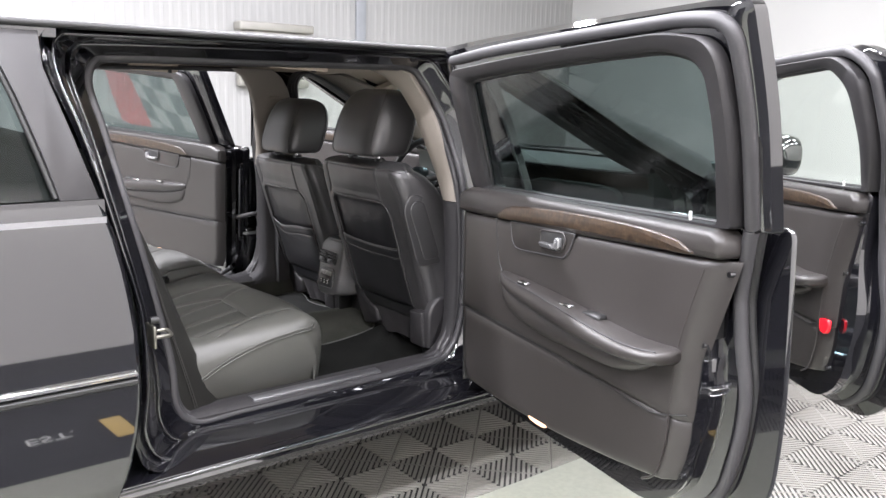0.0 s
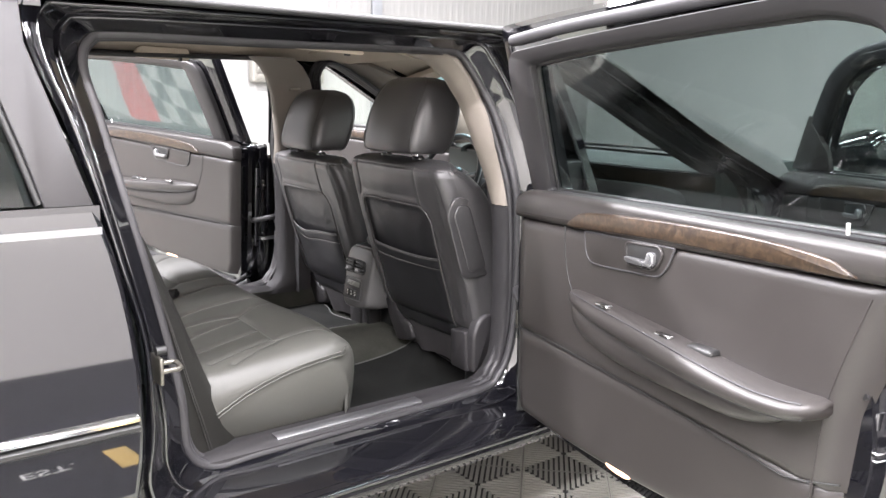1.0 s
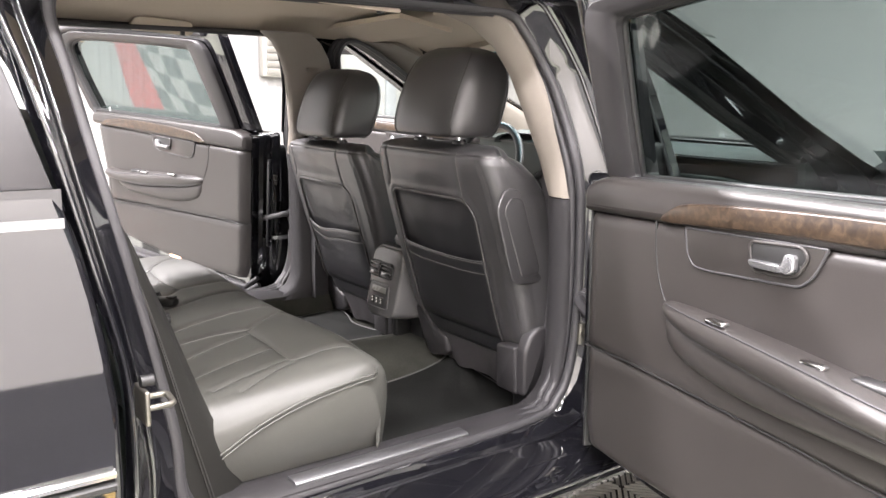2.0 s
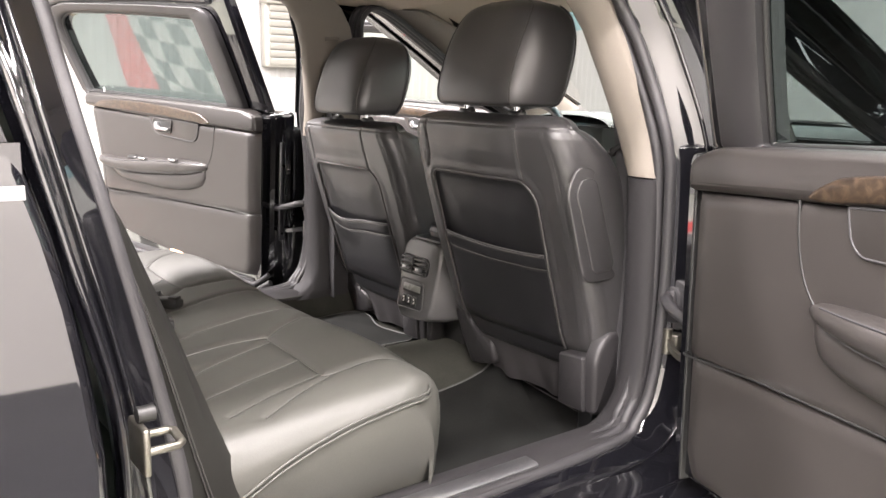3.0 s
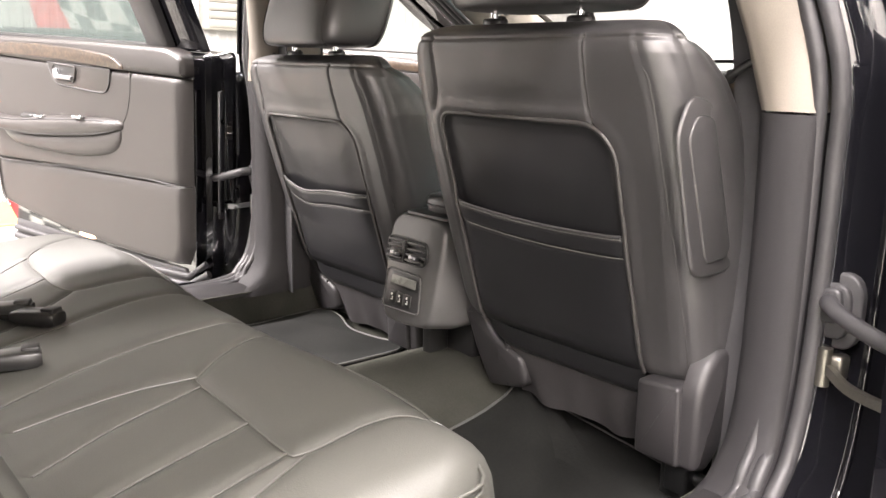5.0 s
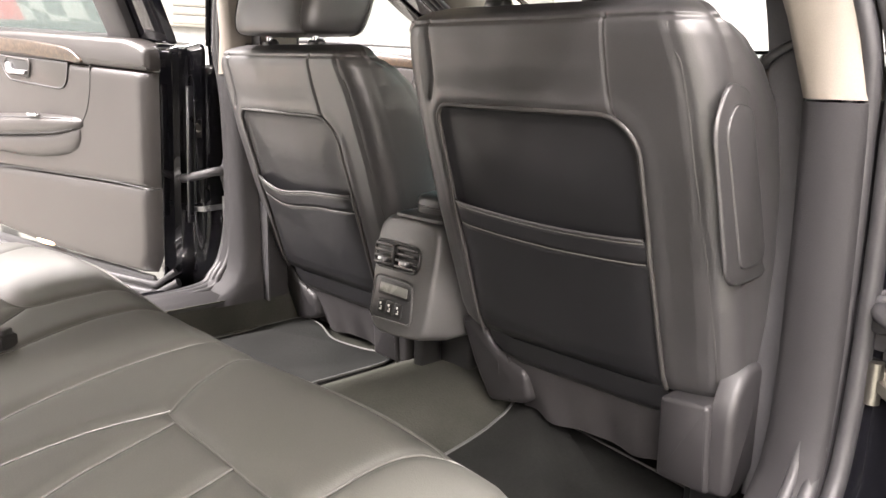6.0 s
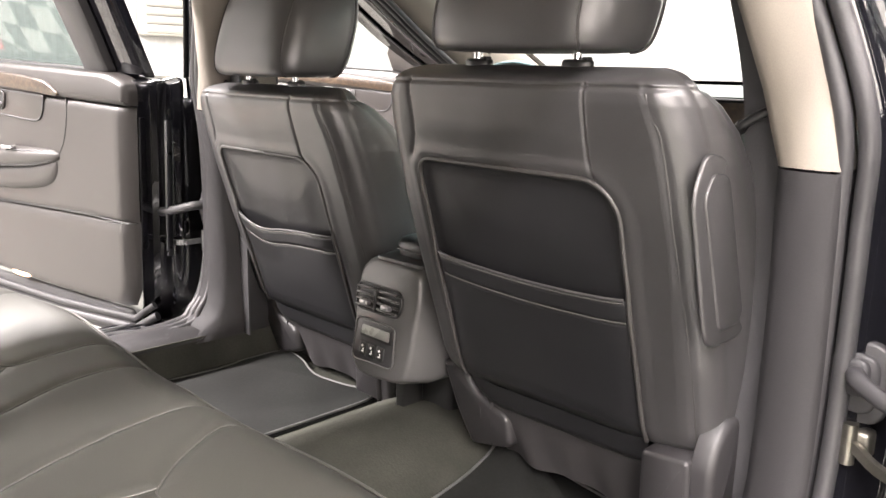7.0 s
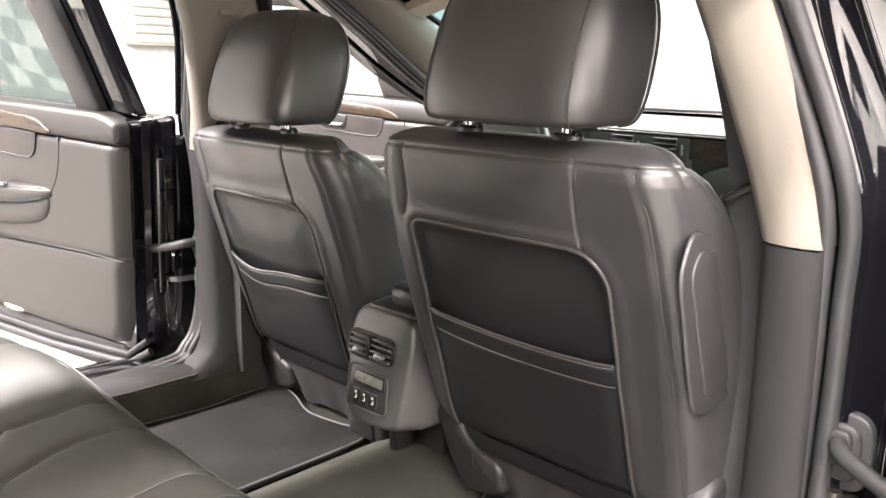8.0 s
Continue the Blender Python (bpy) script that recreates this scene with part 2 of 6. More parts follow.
def wall_panel(name, axis, at, a0, a1, inward):
    """A corrugated white metal wall with thickness; ribs stand proud."""
    if axis == "x":
        bm = box_bm(min(at, at - inward * 0.15), max(at, at - inward * 0.15), a0, a1, 0, ZC)
    else:
        bm = box_bm(a0, a1, min(at, at - inward * 0.15), max(at, at - inward * 0.15), 0, ZC)
    wall = tagged(part(name, bm, M_BACKWALL if name == "wall_south" else M_WALLW_DIM if name == "wall_west" else M_WALLN_DIM if name == "wall_north" else M_WALL, smooth=False), "unseen back wall, greyed to tone down reflections" if name == "wall_south" else "white ribbed metal wall panelling", "wall", kind="structure")
    if name in ("wall_north", "wall_east"):
        return wall
    n = int((a1 - a0) / 0.10)
    verts, faces = [], []
    for i in range(n):
        c = a0 + (i + 0.5) * (a1 - a0) / n
        o = len(verts)
        for z in (0.0, ZC):
            for d, h in ((-0.026, 0.0), (-0.012, 0.0022), (0.012, 0.0022), (0.026, 0.0)):
                q = at + inward * h
                verts.append((q, c + d, z) if axis == "x" else (c + d, q, z))
        faces += [(o + j, o + j + 1, o + j + 5, o + j + 4) for j in range(3)]
    part("wall_rib", mesh_bm(verts, faces), M_RIB_DIM, wall, smooth=False, kind="stuff")
    return wall


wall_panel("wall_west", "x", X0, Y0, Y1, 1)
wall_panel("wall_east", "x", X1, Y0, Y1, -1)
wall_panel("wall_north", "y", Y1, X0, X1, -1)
wall_panel("wall_south", "y", Y0, X0, X1, 1)
ceiling = tagged(part("ceiling", box_bm(X0 - 0.15, X1 + 0.15, Y0 - 0.15, Y1 + 0.15, ZC, ZC + 0.15), M_CEIL, smooth=False), "white painted flat ceiling", "ceiling", kind="structure")
floor = tagged(part("floor", box_bm(X0 - 0.15, X1 + 0.15, Y0 - 0.15, Y1 + 0.15, -0.2, -0.006), M_FLOOR, smooth=False), "pale greenish sealed concrete garage floor", "floor", kind="structure")

# grey post on the far wall
post = tagged(part("trim", box_bm(X0 + 0.012, X0 + 0.05, 4.130, 4.265, 0, ZC, 0.004), M_POST), "grey painted vertical wall strip", "trim", kind="structure")


def ceiling_light(x, y, gain):
    t = thing("ceiling_light", "long white fluorescent ceiling light fitting", "lamp", "ceiling lights")
    part("frame", box_bm(x - 0.16, x + 0.16, y - 0.75, y + 0.75, ZC - 0.06, ZC - 0.012, 0.01), M_WALL, t)
    part("diffuser", box_bm(x - 0.13, x + 0.13, y - 0.72, y + 0.72, ZC - 0.085, ZC - 0.06, 0.01), M_TUBE, t)
    lamp = bpy.data.lights.new("ceiling_lamp", "AREA")
    lamp.shape, lamp.size, lamp.size_y, lamp.energy = "RECTANGLE", 0.3, 1.45, LAMP_POWER * gain
    lamp.color = (1.0, 0.985, 0.985)
    ob = new("ceiling_lamp", lamp)
    ob.matrix_world = pose(x, y, ZC - 0.095)
    ob.parent = t


for lx in (-2.8, -0.4, 1.6, 3.4):
    for ly in (-5.2, -3.2, -1.2, 1.2, 4.0):
        ceiling_light(lx, ly, ({-5.2: 2.6, -3.2: 3.6, -1.2: 2.7, 1.2: 1.5}.get(ly, 1.0)) if lx < -2 else 1.0 if lx < 1 else 0.9 if lx < 2 else 1.2 if ly < 0 else 1.0)


# ---- the limousine ----
BODY_W = 0.88


def lean(z, x0=BODY_W, zb=0.93, k=0.36):
    """Half width of the side at height z: upright to the belt, leaning in above."""
    return x0 - max(0.0, z - zb) * k


car = thing("limousine", "glossy black stretched limousine with its doors standing open", "car")

REAR_IN = [(-0.60, 0.368), (-0.713, 0.368), (-0.765, 0.419), (-0.777, 0.537), (-0.810, 0.70), (-0.844, 0.848), (-0.872, 0.98), (-0.890, 1.10), (-0.905, 1.19), (-0.884, 1.239), (-0.82, 1.252), (-0.485, 1.256), (-0.10, 1.262), (0.014, 1.258), (0.050, 1.222), (0.085, 1.155), (0.108, 1.09), (0.128, 0.93), (0.143, 0.80), (0.146, 0.608), (0.132, 0.480), (0.098, 0.412), (0.020, 0.378), (-0.375, 0.370)]
REAR_OUT = [(-0.60, 0.345), (-0.86, 0.345), (-0.922, 0.42), (-0.905, 0.54), (-0.900, 0.70), (-0.935, 0.85), (-0.965, 0.98), (-0.995, 1.10), (-1.030, 1.22), (-1.020, 1.295), (-0.93, 1.302), (-0.485, 1.306), (-0.02, 1.306), (0.085, 1.300), (0.125, 1.25), (0.160, 1.17), (0.180, 1.10), (0.205, 0.93), (0.212, 0.80), (0.214, 0.608), (0.206, 0.44), (0.15, 0.345), (-0.056, 0.345), (-0.375, 0.345)]


def jamb_rings(loop_in, loop_out, xi=0.70):
    A = spline([(lean(z, xi, 0.92), y, z) for y, z in loop_in], 6, True)
    B = spline([(lean(z), y, z) for y, z in loop_out], 6, True)
    mid = sum(y for y, z in loop_in) / len(loop_in)
    rings = []
    for f, push in ((0.0, 0.0), (0.10, 0.0), (0.16, 0.016), (0.55, 0.022), (0.66, 0.012), (0.86, 0.010), (0.94, 0.004), (1.0, 0.0)):
        ring = []
        for a, b in zip(A, B):
            p = a.lerp(b, f)
            # recess the painted channel away from the doorway
            c = Vector((p.x, mid, 0.8))
            d = (p - c)
            d.x = 0
            p = p + d.normalized() * push
            ring.append(p)
        rings.append(ring)
    return A, B, rings


def jamb(mirror, loop_in, loop_out):
    A, B, rings = jamb_rings(loop_in, loop_out)
    part("door_jamb", loft_bm(rings, cap=False), M_PAINT, car, "glossy black painted door surround", mirror=mirror, sharp=60)
    # rolled flange edges inside the painted channel
    for f, push, r in ((0.30, 0.014, 0.004), (0.72, 0.006, 0.005)):
        bead = []
        for a, b in zip(A, B):
            p = a.lerp(b, f)
            d = Vector((0, p.y - sum(y for y, z in loop_in) / len(loop_in), p.z - 0.8)).normalized()
            bead.append(p + d * push)
        part("jamb_flange", tube_bm(bead, r, True, 8), M_PAINT, car, mirror=mirror)
    # two-ridged weather seal round the opening
    part("weather_seal", tube_bm(A, 0.0110, True, 10), M_RUBBER, car, "grey rubber weather seal", mirror=mirror)
    A0 = [a.lerp(b, -0.07) + Vector((-0.010, 0, 0)) for a, b in zip(A, B)]
    part("weather_seal_flange", tube_bm(A0, 0.0095, True, 10), M_RUBBER, car, mirror=mirror)
    A1 = [a.lerp(b, -0.10) + Vector((-0.025, 0, 0)) for a, b in zip(A, B)]
    part("weather_seal_lip", tube_bm(A1, 0.0075, True, 8), M_RUBBER, car, mirror=mirror)


FRONT_IN = [(0.62, 0.372), (0.40, 0.378), (0.335, 0.42), (0.315, 0.52), (0.310, 0.70), (0.300, 0.86), (0.285, 1.00), (0.262, 1.14), (0.245, 1.215), (0.275, 1.256), (0.36, 1.240), (0.56, 1.143), (0.74, 1.048), (0.91, 0.966), (1.06, 0.900), (1.14, 0.82), (1.17, 0.70), (1.165, 0.52), (1.13, 0.42), (1.05, 0.374), (0.85, 0.370)]
FRONT_OUT = [(0.62, 0.345), (0.38, 0.345), (0.265, 0.40), (0.250, 0.52), (0.246, 0.70), (0.240, 0.86), (0.228, 1.00), (0.205, 1.14), (0.165, 1.26), (0.20, 1.302), (0.34, 1.268), (0.60, 1.138), (0.78, 1.042), (0.97, 0.960), (1.14, 0.900), (1.222, 0.83), (1.232, 0.70), (1.225, 0.52), (1.20, 0.40), (1.08, 0.345), (0.85, 0.345)]
for mir in (False, True):
    jamb(mir, REAR_IN, REAR_OUT)
    jamb(mir, FRONT_IN, FRONT_OUT)


def pillar_skin(mirror):
    """Black outer face between the two door openings, with its bright edge."""
    zs = [0.345, 0.44, 0.60, 0.80, 0.93, 1.10, 1.17, 1.25, 1.30]
    ya = [0.206, 0.206, 0.214, 0.212, 0.205, 0.180, 0.160, 0.125, 0.085]
    yb = [0.27, 0.258, 0.248, 0.243, 0.235, 0.212, 0.196, 0.175, 0.165]
    part("pillar_skin", loft_bm([[(lean(z) + 0.001, a - 0.004, z), (lean(z) + 0.006, a, z), (lean(z) + 0.006, b, z), (lean(z) + 0.001, b + 0.004, z)] for z, a, b in zip(zs, ya, yb)], cap=False, closed=False), M_PAINT, car, mirror=mirror)
    part("pillar_trim", tube_bm([(lean(z) + 0.006, a - 0.002, z) for z, a in zip(zs[4:], ya[4:])], 0.005), M_BLACKRUB, car, mirror=mirror)


for mir in (False, True):
    pillar_skin(mir)


def skin_x(z):
    """Outer side section of the body below the belt."""
    pts = [(0.30, 0.885), (0.33, 0.910), (0.40, 0.9085), (0.56, 0.9035), (0.62, 0.9004), (0.75, 0.8914), (0.88, 0.8822), (0.93, 0.8768), (0.96, 0.870)]
    for (za, xa), (zb, xb) in zip(pts, pts[1:]):
        if z <= zb:
            return xa + (xb - xa) * max(0, z - za) / (zb - za)
    return pts[-1][1]


def side_panel(mirror):
    """Closed rear side behind the opening: skin, mouldings, window."""
    def front_y(z):
        P = [(0.30, -0.985), (0.345, -0.955), (0.43, -0.925), (0.54, -0.908), (0.70, -0.908), (0.85, -0.930), (0.96, -0.960)]
        for (za, ya), (zb, yb) in zip(P, P[1:]):
            if z <= zb:
                return ya + (yb - ya) * max(0, z - za) / (zb - za)
        return P[-1][1]
    zs = [0.30, 0.33, 0.36, 0.40, 0.46, 0.52, 0.57, 0.62, 0.68, 0.75, 0.82, 0.88, 0.93, 0.955]
    rings = []
    for z in zs:
        f = front_y(z)
        ys = [f, f - 0.004, f - 0.012, f - 0.014, f - 0.03, f - 0.10, f - 0.3] + [f - 0.3 - (3.9 + f) * i / 8 for i in range(1, 9)]
        rings.append([(skin_x(z) - (0.014 if i == 0 else 0.004 if i == 1 else 0), y, z) for i, y in enumerate(ys)])
    part("side_skin", loft_bm(rings, cap=False, closed=False), M_PAINT, car, mirror=mirror)
    # lower chrome strip on a black moulding
    prof = [(-0.010, 0.0), (-0.009, 0.011), (-0.004, 0.016), (0.004, 0.016), (0.009, 0.011), (0.010, 0.0)]
    for z, h, mat, nm in ((0.596, 0.55, M_CHROME, "chrome_strip"), (0.580, 0.6, M_BLACKRUB, "moulding")):
        path = [(skin_x(z) - 0.002, -0.922 - i * 0.4, z) for i in range(9)]
        bm = sweep_bm(path, [(-y * 0.9, x * h * 1.3) for x, y in prof], up=(0, 0, 1))
        part(nm, bm, mat, car, mirror=mirror, matrix=Matrix.Identity(4))
    # belt mouldings
    for z, x, r, nm in ((0.948, 0.866, 0.014, "belt_moulding"), (0.921, 0.874, 0.006, "belt_strip")):
        bm = sweep_bm([(x, -0.958 - i * 0.4, z) for i in range(9)], [(-0.006, -r), (0.010, -r * 0.7), (0.014, 0), (0.008, r * 0.9), (-0.006, r)][::-1], up=(0, 0, 1))
        part(nm, bm, M_PAINT if nm == "belt_moulding" else M_SATIN, car, "dark belt moulding" if nm == "belt_moulding" else "thin satin belt strip", mirror=mirror)
    # pillar cover and window frame above the belt
    def P(y, z, n=0.0):
        return Vector((lean(z, 0.868) + n, y, z))
    pil = [(-0.966, 0.962), (-0.996, 1.08), (-1.034, 1.22), (-1.034, 1.292), (-1.135, 1.292), (-1.090, 1.16), (-1.060, 1.05), (-1.040, 0.962)]
    part("pillar_cover", slab_bm(pil, 0.012, lambda u, v, n: P(u, v, n), 0.003), M_TRIM, car, "dark satin pillar cover", mirror=mirror)
    gl = [(-1.045, 0.962), (-1.068, 1.05), (-1.098, 1.16), (-1.14, 1.275), (-4.2, 1.275), (-4.2, 0.962)]
    part("side_glass", slab_bm(gl, 0.004, lambda u, v, n: P(u, v, n - 0.012), 0.001), M_GLASS, car, "dark tinted side window", mirror=mirror)
    part("window_frame", tube_bm([P(-1.043, 0.965, -0.004), P(-1.064, 1.05, -0.004), P(-1.094, 1.16, -0.004), P(-1.132, 1.272, -0.004)], 0.007), M_BLACKRUB, car, mirror=mirror)
    part("roof_trim", sweep_bm([P(-1.0 - i * 0.4, 1.296, 0.004) for i in range(9)], [(-0.008, -0.016), (0.008, -0.016), (0.008, 0.014), (-0.008, 0.014)], up=(0, 0, 1)), M_PAINT, car, "glossy black drip moulding", mirror=mirror)
    # rocker under everything, from the tail to the front wheel
    rp = [(0.70, 0.36), (0.86, 0.350), (0.895, 0.340), (0.905, 0.320), (0.890, 0.296), (0.84, 0.280), (0.60, 0.280), (0.60, 0.33)]
    ys = [-4.2, -2.0, -1.0, 0.0, 0.9, 1.5]
    part("rocker", loft_bm([[(x, y, z) for x, z in rp] for y in ys]), M_PAINT, car, "black painted rocker panel", mirror=mirror)
    part("rocker_strip", tube_bm([(0.902, y, 0.335) for y in ys], 0.006), M_PAINT, car, mirror=mirror)


for mir in (False, True):
    side_panel(mir)

# roof, outer and inner
def roof_rings(dz, xs_k, ya, yb):
    rings = []
    for i in range(13):
        y = ya + (yb - ya) * i / 12
        drop = max(0.0, (y - 0.35)) ** 2 * 0.22 + max(0.0, -2.6 - y) ** 2 * 0.1
        rings.append([(a * (0.752 * xs_k - max(0.0, y - 0.22) * 0.36), y, 1.306 + dz + 0.045 * (1 - abs(a) ** 2.6) - drop * (1 if dz >= 0 else 0.6)) for a in [j / 10 for j in range(-10, 11)]])
    return rings


part("roof", loft_bm(roof_rings(0.0, 1.0, -4.2, 0.83), cap=False, closed=False), M_PAINT, car, "glossy black roof panel")
for sgn in (-1, 1):
    part("gutter", tube_bm([(sgn * 0.752, y, 1.306) for y in (-4.2, -2, -0.5, 0.05)], 0.008), M_BLACKRUB, car)


def headliner():
    rings = []
    for i in range(13):
        y = -2.2 + 2.97 * i / 12
        rings.append([(a * 0.585, y, 1.262 + 0.075 * (1 - abs(a) ** 3.0) - max(0.0, y - 0.1) ** 2 * 0.16) for a in [j / 12 for j in range(-12, 13)]])
    return loft_bm(rings, cap=False, closed=False)


part("headliner", headliner(), M_LINER, car, "beige cloth headliner")


# ---- doors ----
def door_frame_matrix(hinge, ang, tilt=2.4):
    """Local u runs from the hinge edge to the latch edge, n towards the inner face, w up."""
    return Matrix.Translation(hinge) @ Matrix.Rotation(radians(-ang), 4, "Z") @ Matrix.Rotation(radians(-tilt), 4, "Y")


def build_door(hinge, ang, front, mirror, label):
    T = door_frame_matrix(hinge, ang)
    door = new("door")
    door.parent = car
    tagged(door, label)

    def put(name, bm, mat, lab="", sharp=47, smooth=True):
        return part(name, bm, mat, door, lab, smooth=smooth, matrix=T, mirror=mirror, sharp=sharp)

    def to(u, v, n):                      # inner face towards -y of the local frame
        return Vector((u, -n, v))

    def lin(v):                           # how far the window frame leans inwards
        return max(0.0, v - 0.93) * 0.36

    # painted shell below the belt: stepped edge from the inner flange to the outer skin
    RI = [0.05, 0.1, 0.1, 0.1, 0.1, 0.06, 0.02, 0.02]
    cin = [(0.0, 0.382), (0.30, 0.366), (0.87, 0.366), (0.965, 0.43), (1.020, 0.61), (1.000, 0.78), (1.040, 0.932), (0.0, 0.925)]
    hu = 0.030 if (not front and not mirror) else -0.045
    if mirror and not front:
        cin[:7] = [(0.0, 0.362), (0.30, 0.350), (0.82, 0.352), (0.905, 0.43), (0.945, 0.61), (0.945, 0.78), (1.000, 0.932)]
    cout = [(hu, 0.345), (0.30, 0.335), (0.96, 0.335), (1.088, 0.43), (1.106, 0.60), (1.104, 0.80), (1.100, 0.936), (hu, 0.935)]
    if mirror and not front:
        cout[:7] = [(hu, 0.300), (0.30, 0.296), (0.88, 0.300), (0.955, 0.43), (0.985, 0.60), (0.990, 0.80), (1.040, 0.936)]
    l_in, l_out = round_loop(cin, RI, 6), round_loop(cout, RI, 6)
    l_mid = [tuple(Vector(p).lerp(Vector(q), 0.28)) for p, q in zip(l_in, l_out)]
    def sr(lp, n):
        return [to(u, v, n) for u, v in lp]
    put("shell", loft_bm([sr(l_in, -0.014), sr(l_in, -0.048), sr(l_mid, -0.056), sr(l_mid, -0.084), sr(l_out, -0.094), sr(l_out, -0.104), sr([tuple(Vector(p).lerp(Vector(q), 0.97)) for p, q in zip(l_in, l_out)], -0.108)]), M_PAINT, "glossy black door shell", sharp=40)
    sl = [to(u + 0.004, v, -0.074 + (0.10 * min(1.0, max(0.0, v - 0.62) / 0.30) * 0.35 if u > 0.9 else 0.0)) for u, v in l_mid]
    order = sl[-4:] + sl[:42]
    # window frame: outer loop and glass loop
    if front:
        outer = [(0.02, 0.93), (0.17, 1.085), (0.38, 1.232), (0.55, 1.280), (0.75, 1.285), (1.06, 1.275), (1.135, 1.22), (1.12, 1.05), (1.075, 0.93)]
        if not mirror:
            outer[5:] = [(1.10, 1.280), (1.178, 1.235), (1.155, 1.05), (1.085, 0.93)]
        inner = [(0.20, 0.945), (0.27, 1.03), (0.44, 1.175), (0.58, 1.226), (0.75, 1.232), (0.94, 1.226), (1.0, 1.17), (0.995, 1.05), (0.965, 0.945)]
        if not mirror:
            inner[5:] = [(0.985, 1.236), (1.052, 1.18), (1.045, 1.05), (1.005, 0.945)]
        cover = [tuple(Vector(a).lerp(Vector(b), 0.52)) for a, b in zip(outer, inner)]
        rad = [0.01, 0.12, 0.12, 0.09, 0.1, 0.06, 0.06, 0.1, 0.01]
        rin = [0.01, 0.10, 0.12, 0.08, 0.1, 0.06, 0.06, 0.1, 0.01]
    else:
        outer = [(0.01, 0.93), (0.035, 1.10), (0.066, 1.303), (0.30, 1.307), (0.75, 1.302), (1.085, 1.296), (1.158, 1.292), (1.146, 1.13), (1.100, 0.93)]
        inner = [(0.165, 0.940), (0.185, 1.05), (0.222, 1.212), (0.45, 1.222), (0.75, 1.228), (0.985, 1.228), (1.072, 1.200), (1.062, 1.08), (1.022, 0.940)]
        cover = [(0.080, 0.935), (0.100, 1.08), (0.136, 1.240), (0.45, 1.250), (0.75, 1.254), (1.000, 1.255), (1.112, 1.236), (1.104, 1.10), (1.062, 0.935)]
        rad = [0.01, 0.1, 0.02, 0.1, 0.1, 0.1, 0.022, 0.1, 0.01]
        rin = [0.01, 0.1, 0.02, 0.1, 0.1, 0.06, 0.055, 0.1, 0.01]
    lo = round_loop(outer, rad, 6)
    li = round_loop(inner, rin, 6)
    def between(a, b, f, r):
        return round_loop([tuple(Vector(p).lerp(Vector(q), f)) for p, q in zip(a, b)], [max(q, r) if 0 < i < 8 else q for i, q in enumerate(rin)], 6)
    mid = between(cover, cover, 0.0, 0.05)
    near = [tuple(Vector(a).lerp(Vector(b), 0.93)) for a, b in zip(lo, li)]
    def ring(lp, n):
        return [to(u, v, lin(v) + n) for u, v in lp]
    # inner cover of the frame
    put("frame_cover", loft_bm([ring(mid, -0.028), ring(mid, -0.006), ring([tuple(Vector(a).lerp(Vector(b), 0.10)) for a, b in zip(mid, li)], 0.0), ring(near, -0.001), ring(li, -0.008), ring(li, -0.034)], cap=False), M_TRIM, "dark grey window surround", sharp=50)
    put("window_frame", loft_bm([ring(li, -0.036), ring(li, -0.060), ring(lo, -0.075), ring(lo, -0.050), ring([tuple(Vector(a).lerp(Vector(b), 0.14)) for a, b in zip(lo, li)], -0.038), ring(mid, -0.032)], cap=False), M_PAINT, "black painted window frame", sharp=40)
    fs = [to(u, v, lin(v) - 0.030) for u, v in between(outer, cover, 0.58, 0.05)]
    # one weather seal runs round the stepped edge and the window frame
    loop = order + list(reversed(fs))[3:-7]
    loop = [p for p in loop if p.x > (0.12 if p.z > 0.90 else 0.03)]
    loop = spline(loop[::2], 3)
    put("door_seal", tube_bm(loop, 0.0130, k=10), M_RUBBER, "grey rubber door seal")
    put("door_seal_lip", tube_bm([p + Vector((0.006 if p.x > 0.9 else 0.0, 0.017, 0.006 if p.z > 1.1 else 0.0)) for p in loop], 0.0095), M_BLACKRUB)
    put("glass_run", tube_bm([to(u, v, lin(v) - 0.026) for u, v in li], 0.006, True), M_BLACKRUB)
    g = loft_bm([[to(u, v, lin(v) - 0.030) for u, v in li], [to(u, v, lin(v) - 0.034) for u, v in li]])
    ob = put("glass", g, M_CLEAR if front else M_GLASS, "clear window glass" if front else "dark tinted window glass")
    # trim panel: cap, upper and lower; it turns away past a soft fold near the latch edge
    near_rear = not front and not mirror
    sh = 0.0 if near_rear else -0.055
    ext = 0.04 if near_rear else 0.0

    def fold(u, v):
        f = 0.905 + sh + max(0.0, v - 0.59) * 0.22
        return -0.30 * max(0.0, u - f) ** 1.35

    def bulge(u, v, n):
        return to(u, v, n + 0.006 * math.sin(math.pi * min(1, max(0, u))) + fold(u, v))

    def panel(rows, thick, name, lab=""):
        """Padded panel; rows hold (left u, right u, v at left, v at right) from bottom to top."""
        rings = []
        nu = 40
        prof = [(0.0, -0.030), (0.0, thick - 0.012), (0.004, thick - 0.004), (0.010, thick)]
        def vv(k, s):
            a = rows[k]
            return a[2] + (a[3] - a[2]) * s + (a[4] if len(a) > 4 else 0.0) * 4 * s * (1 - s)
        ks = [0.0] + [x for k in range(len(rows) - 1) for x in ((k + 0.06, k + 0.3, k + 0.6, k + 0.94) if 0 < k < len(rows) - 2 else (k + 0.03, k + 0.12, k + 0.3, k + 0.6, k + 0.88, k + 0.97))] + [len(rows) - 1.0]
        def edge(d):
            return -0.026 if d <= 0 else -0.008 * max(0.0, 1 - d / 0.012) ** 2
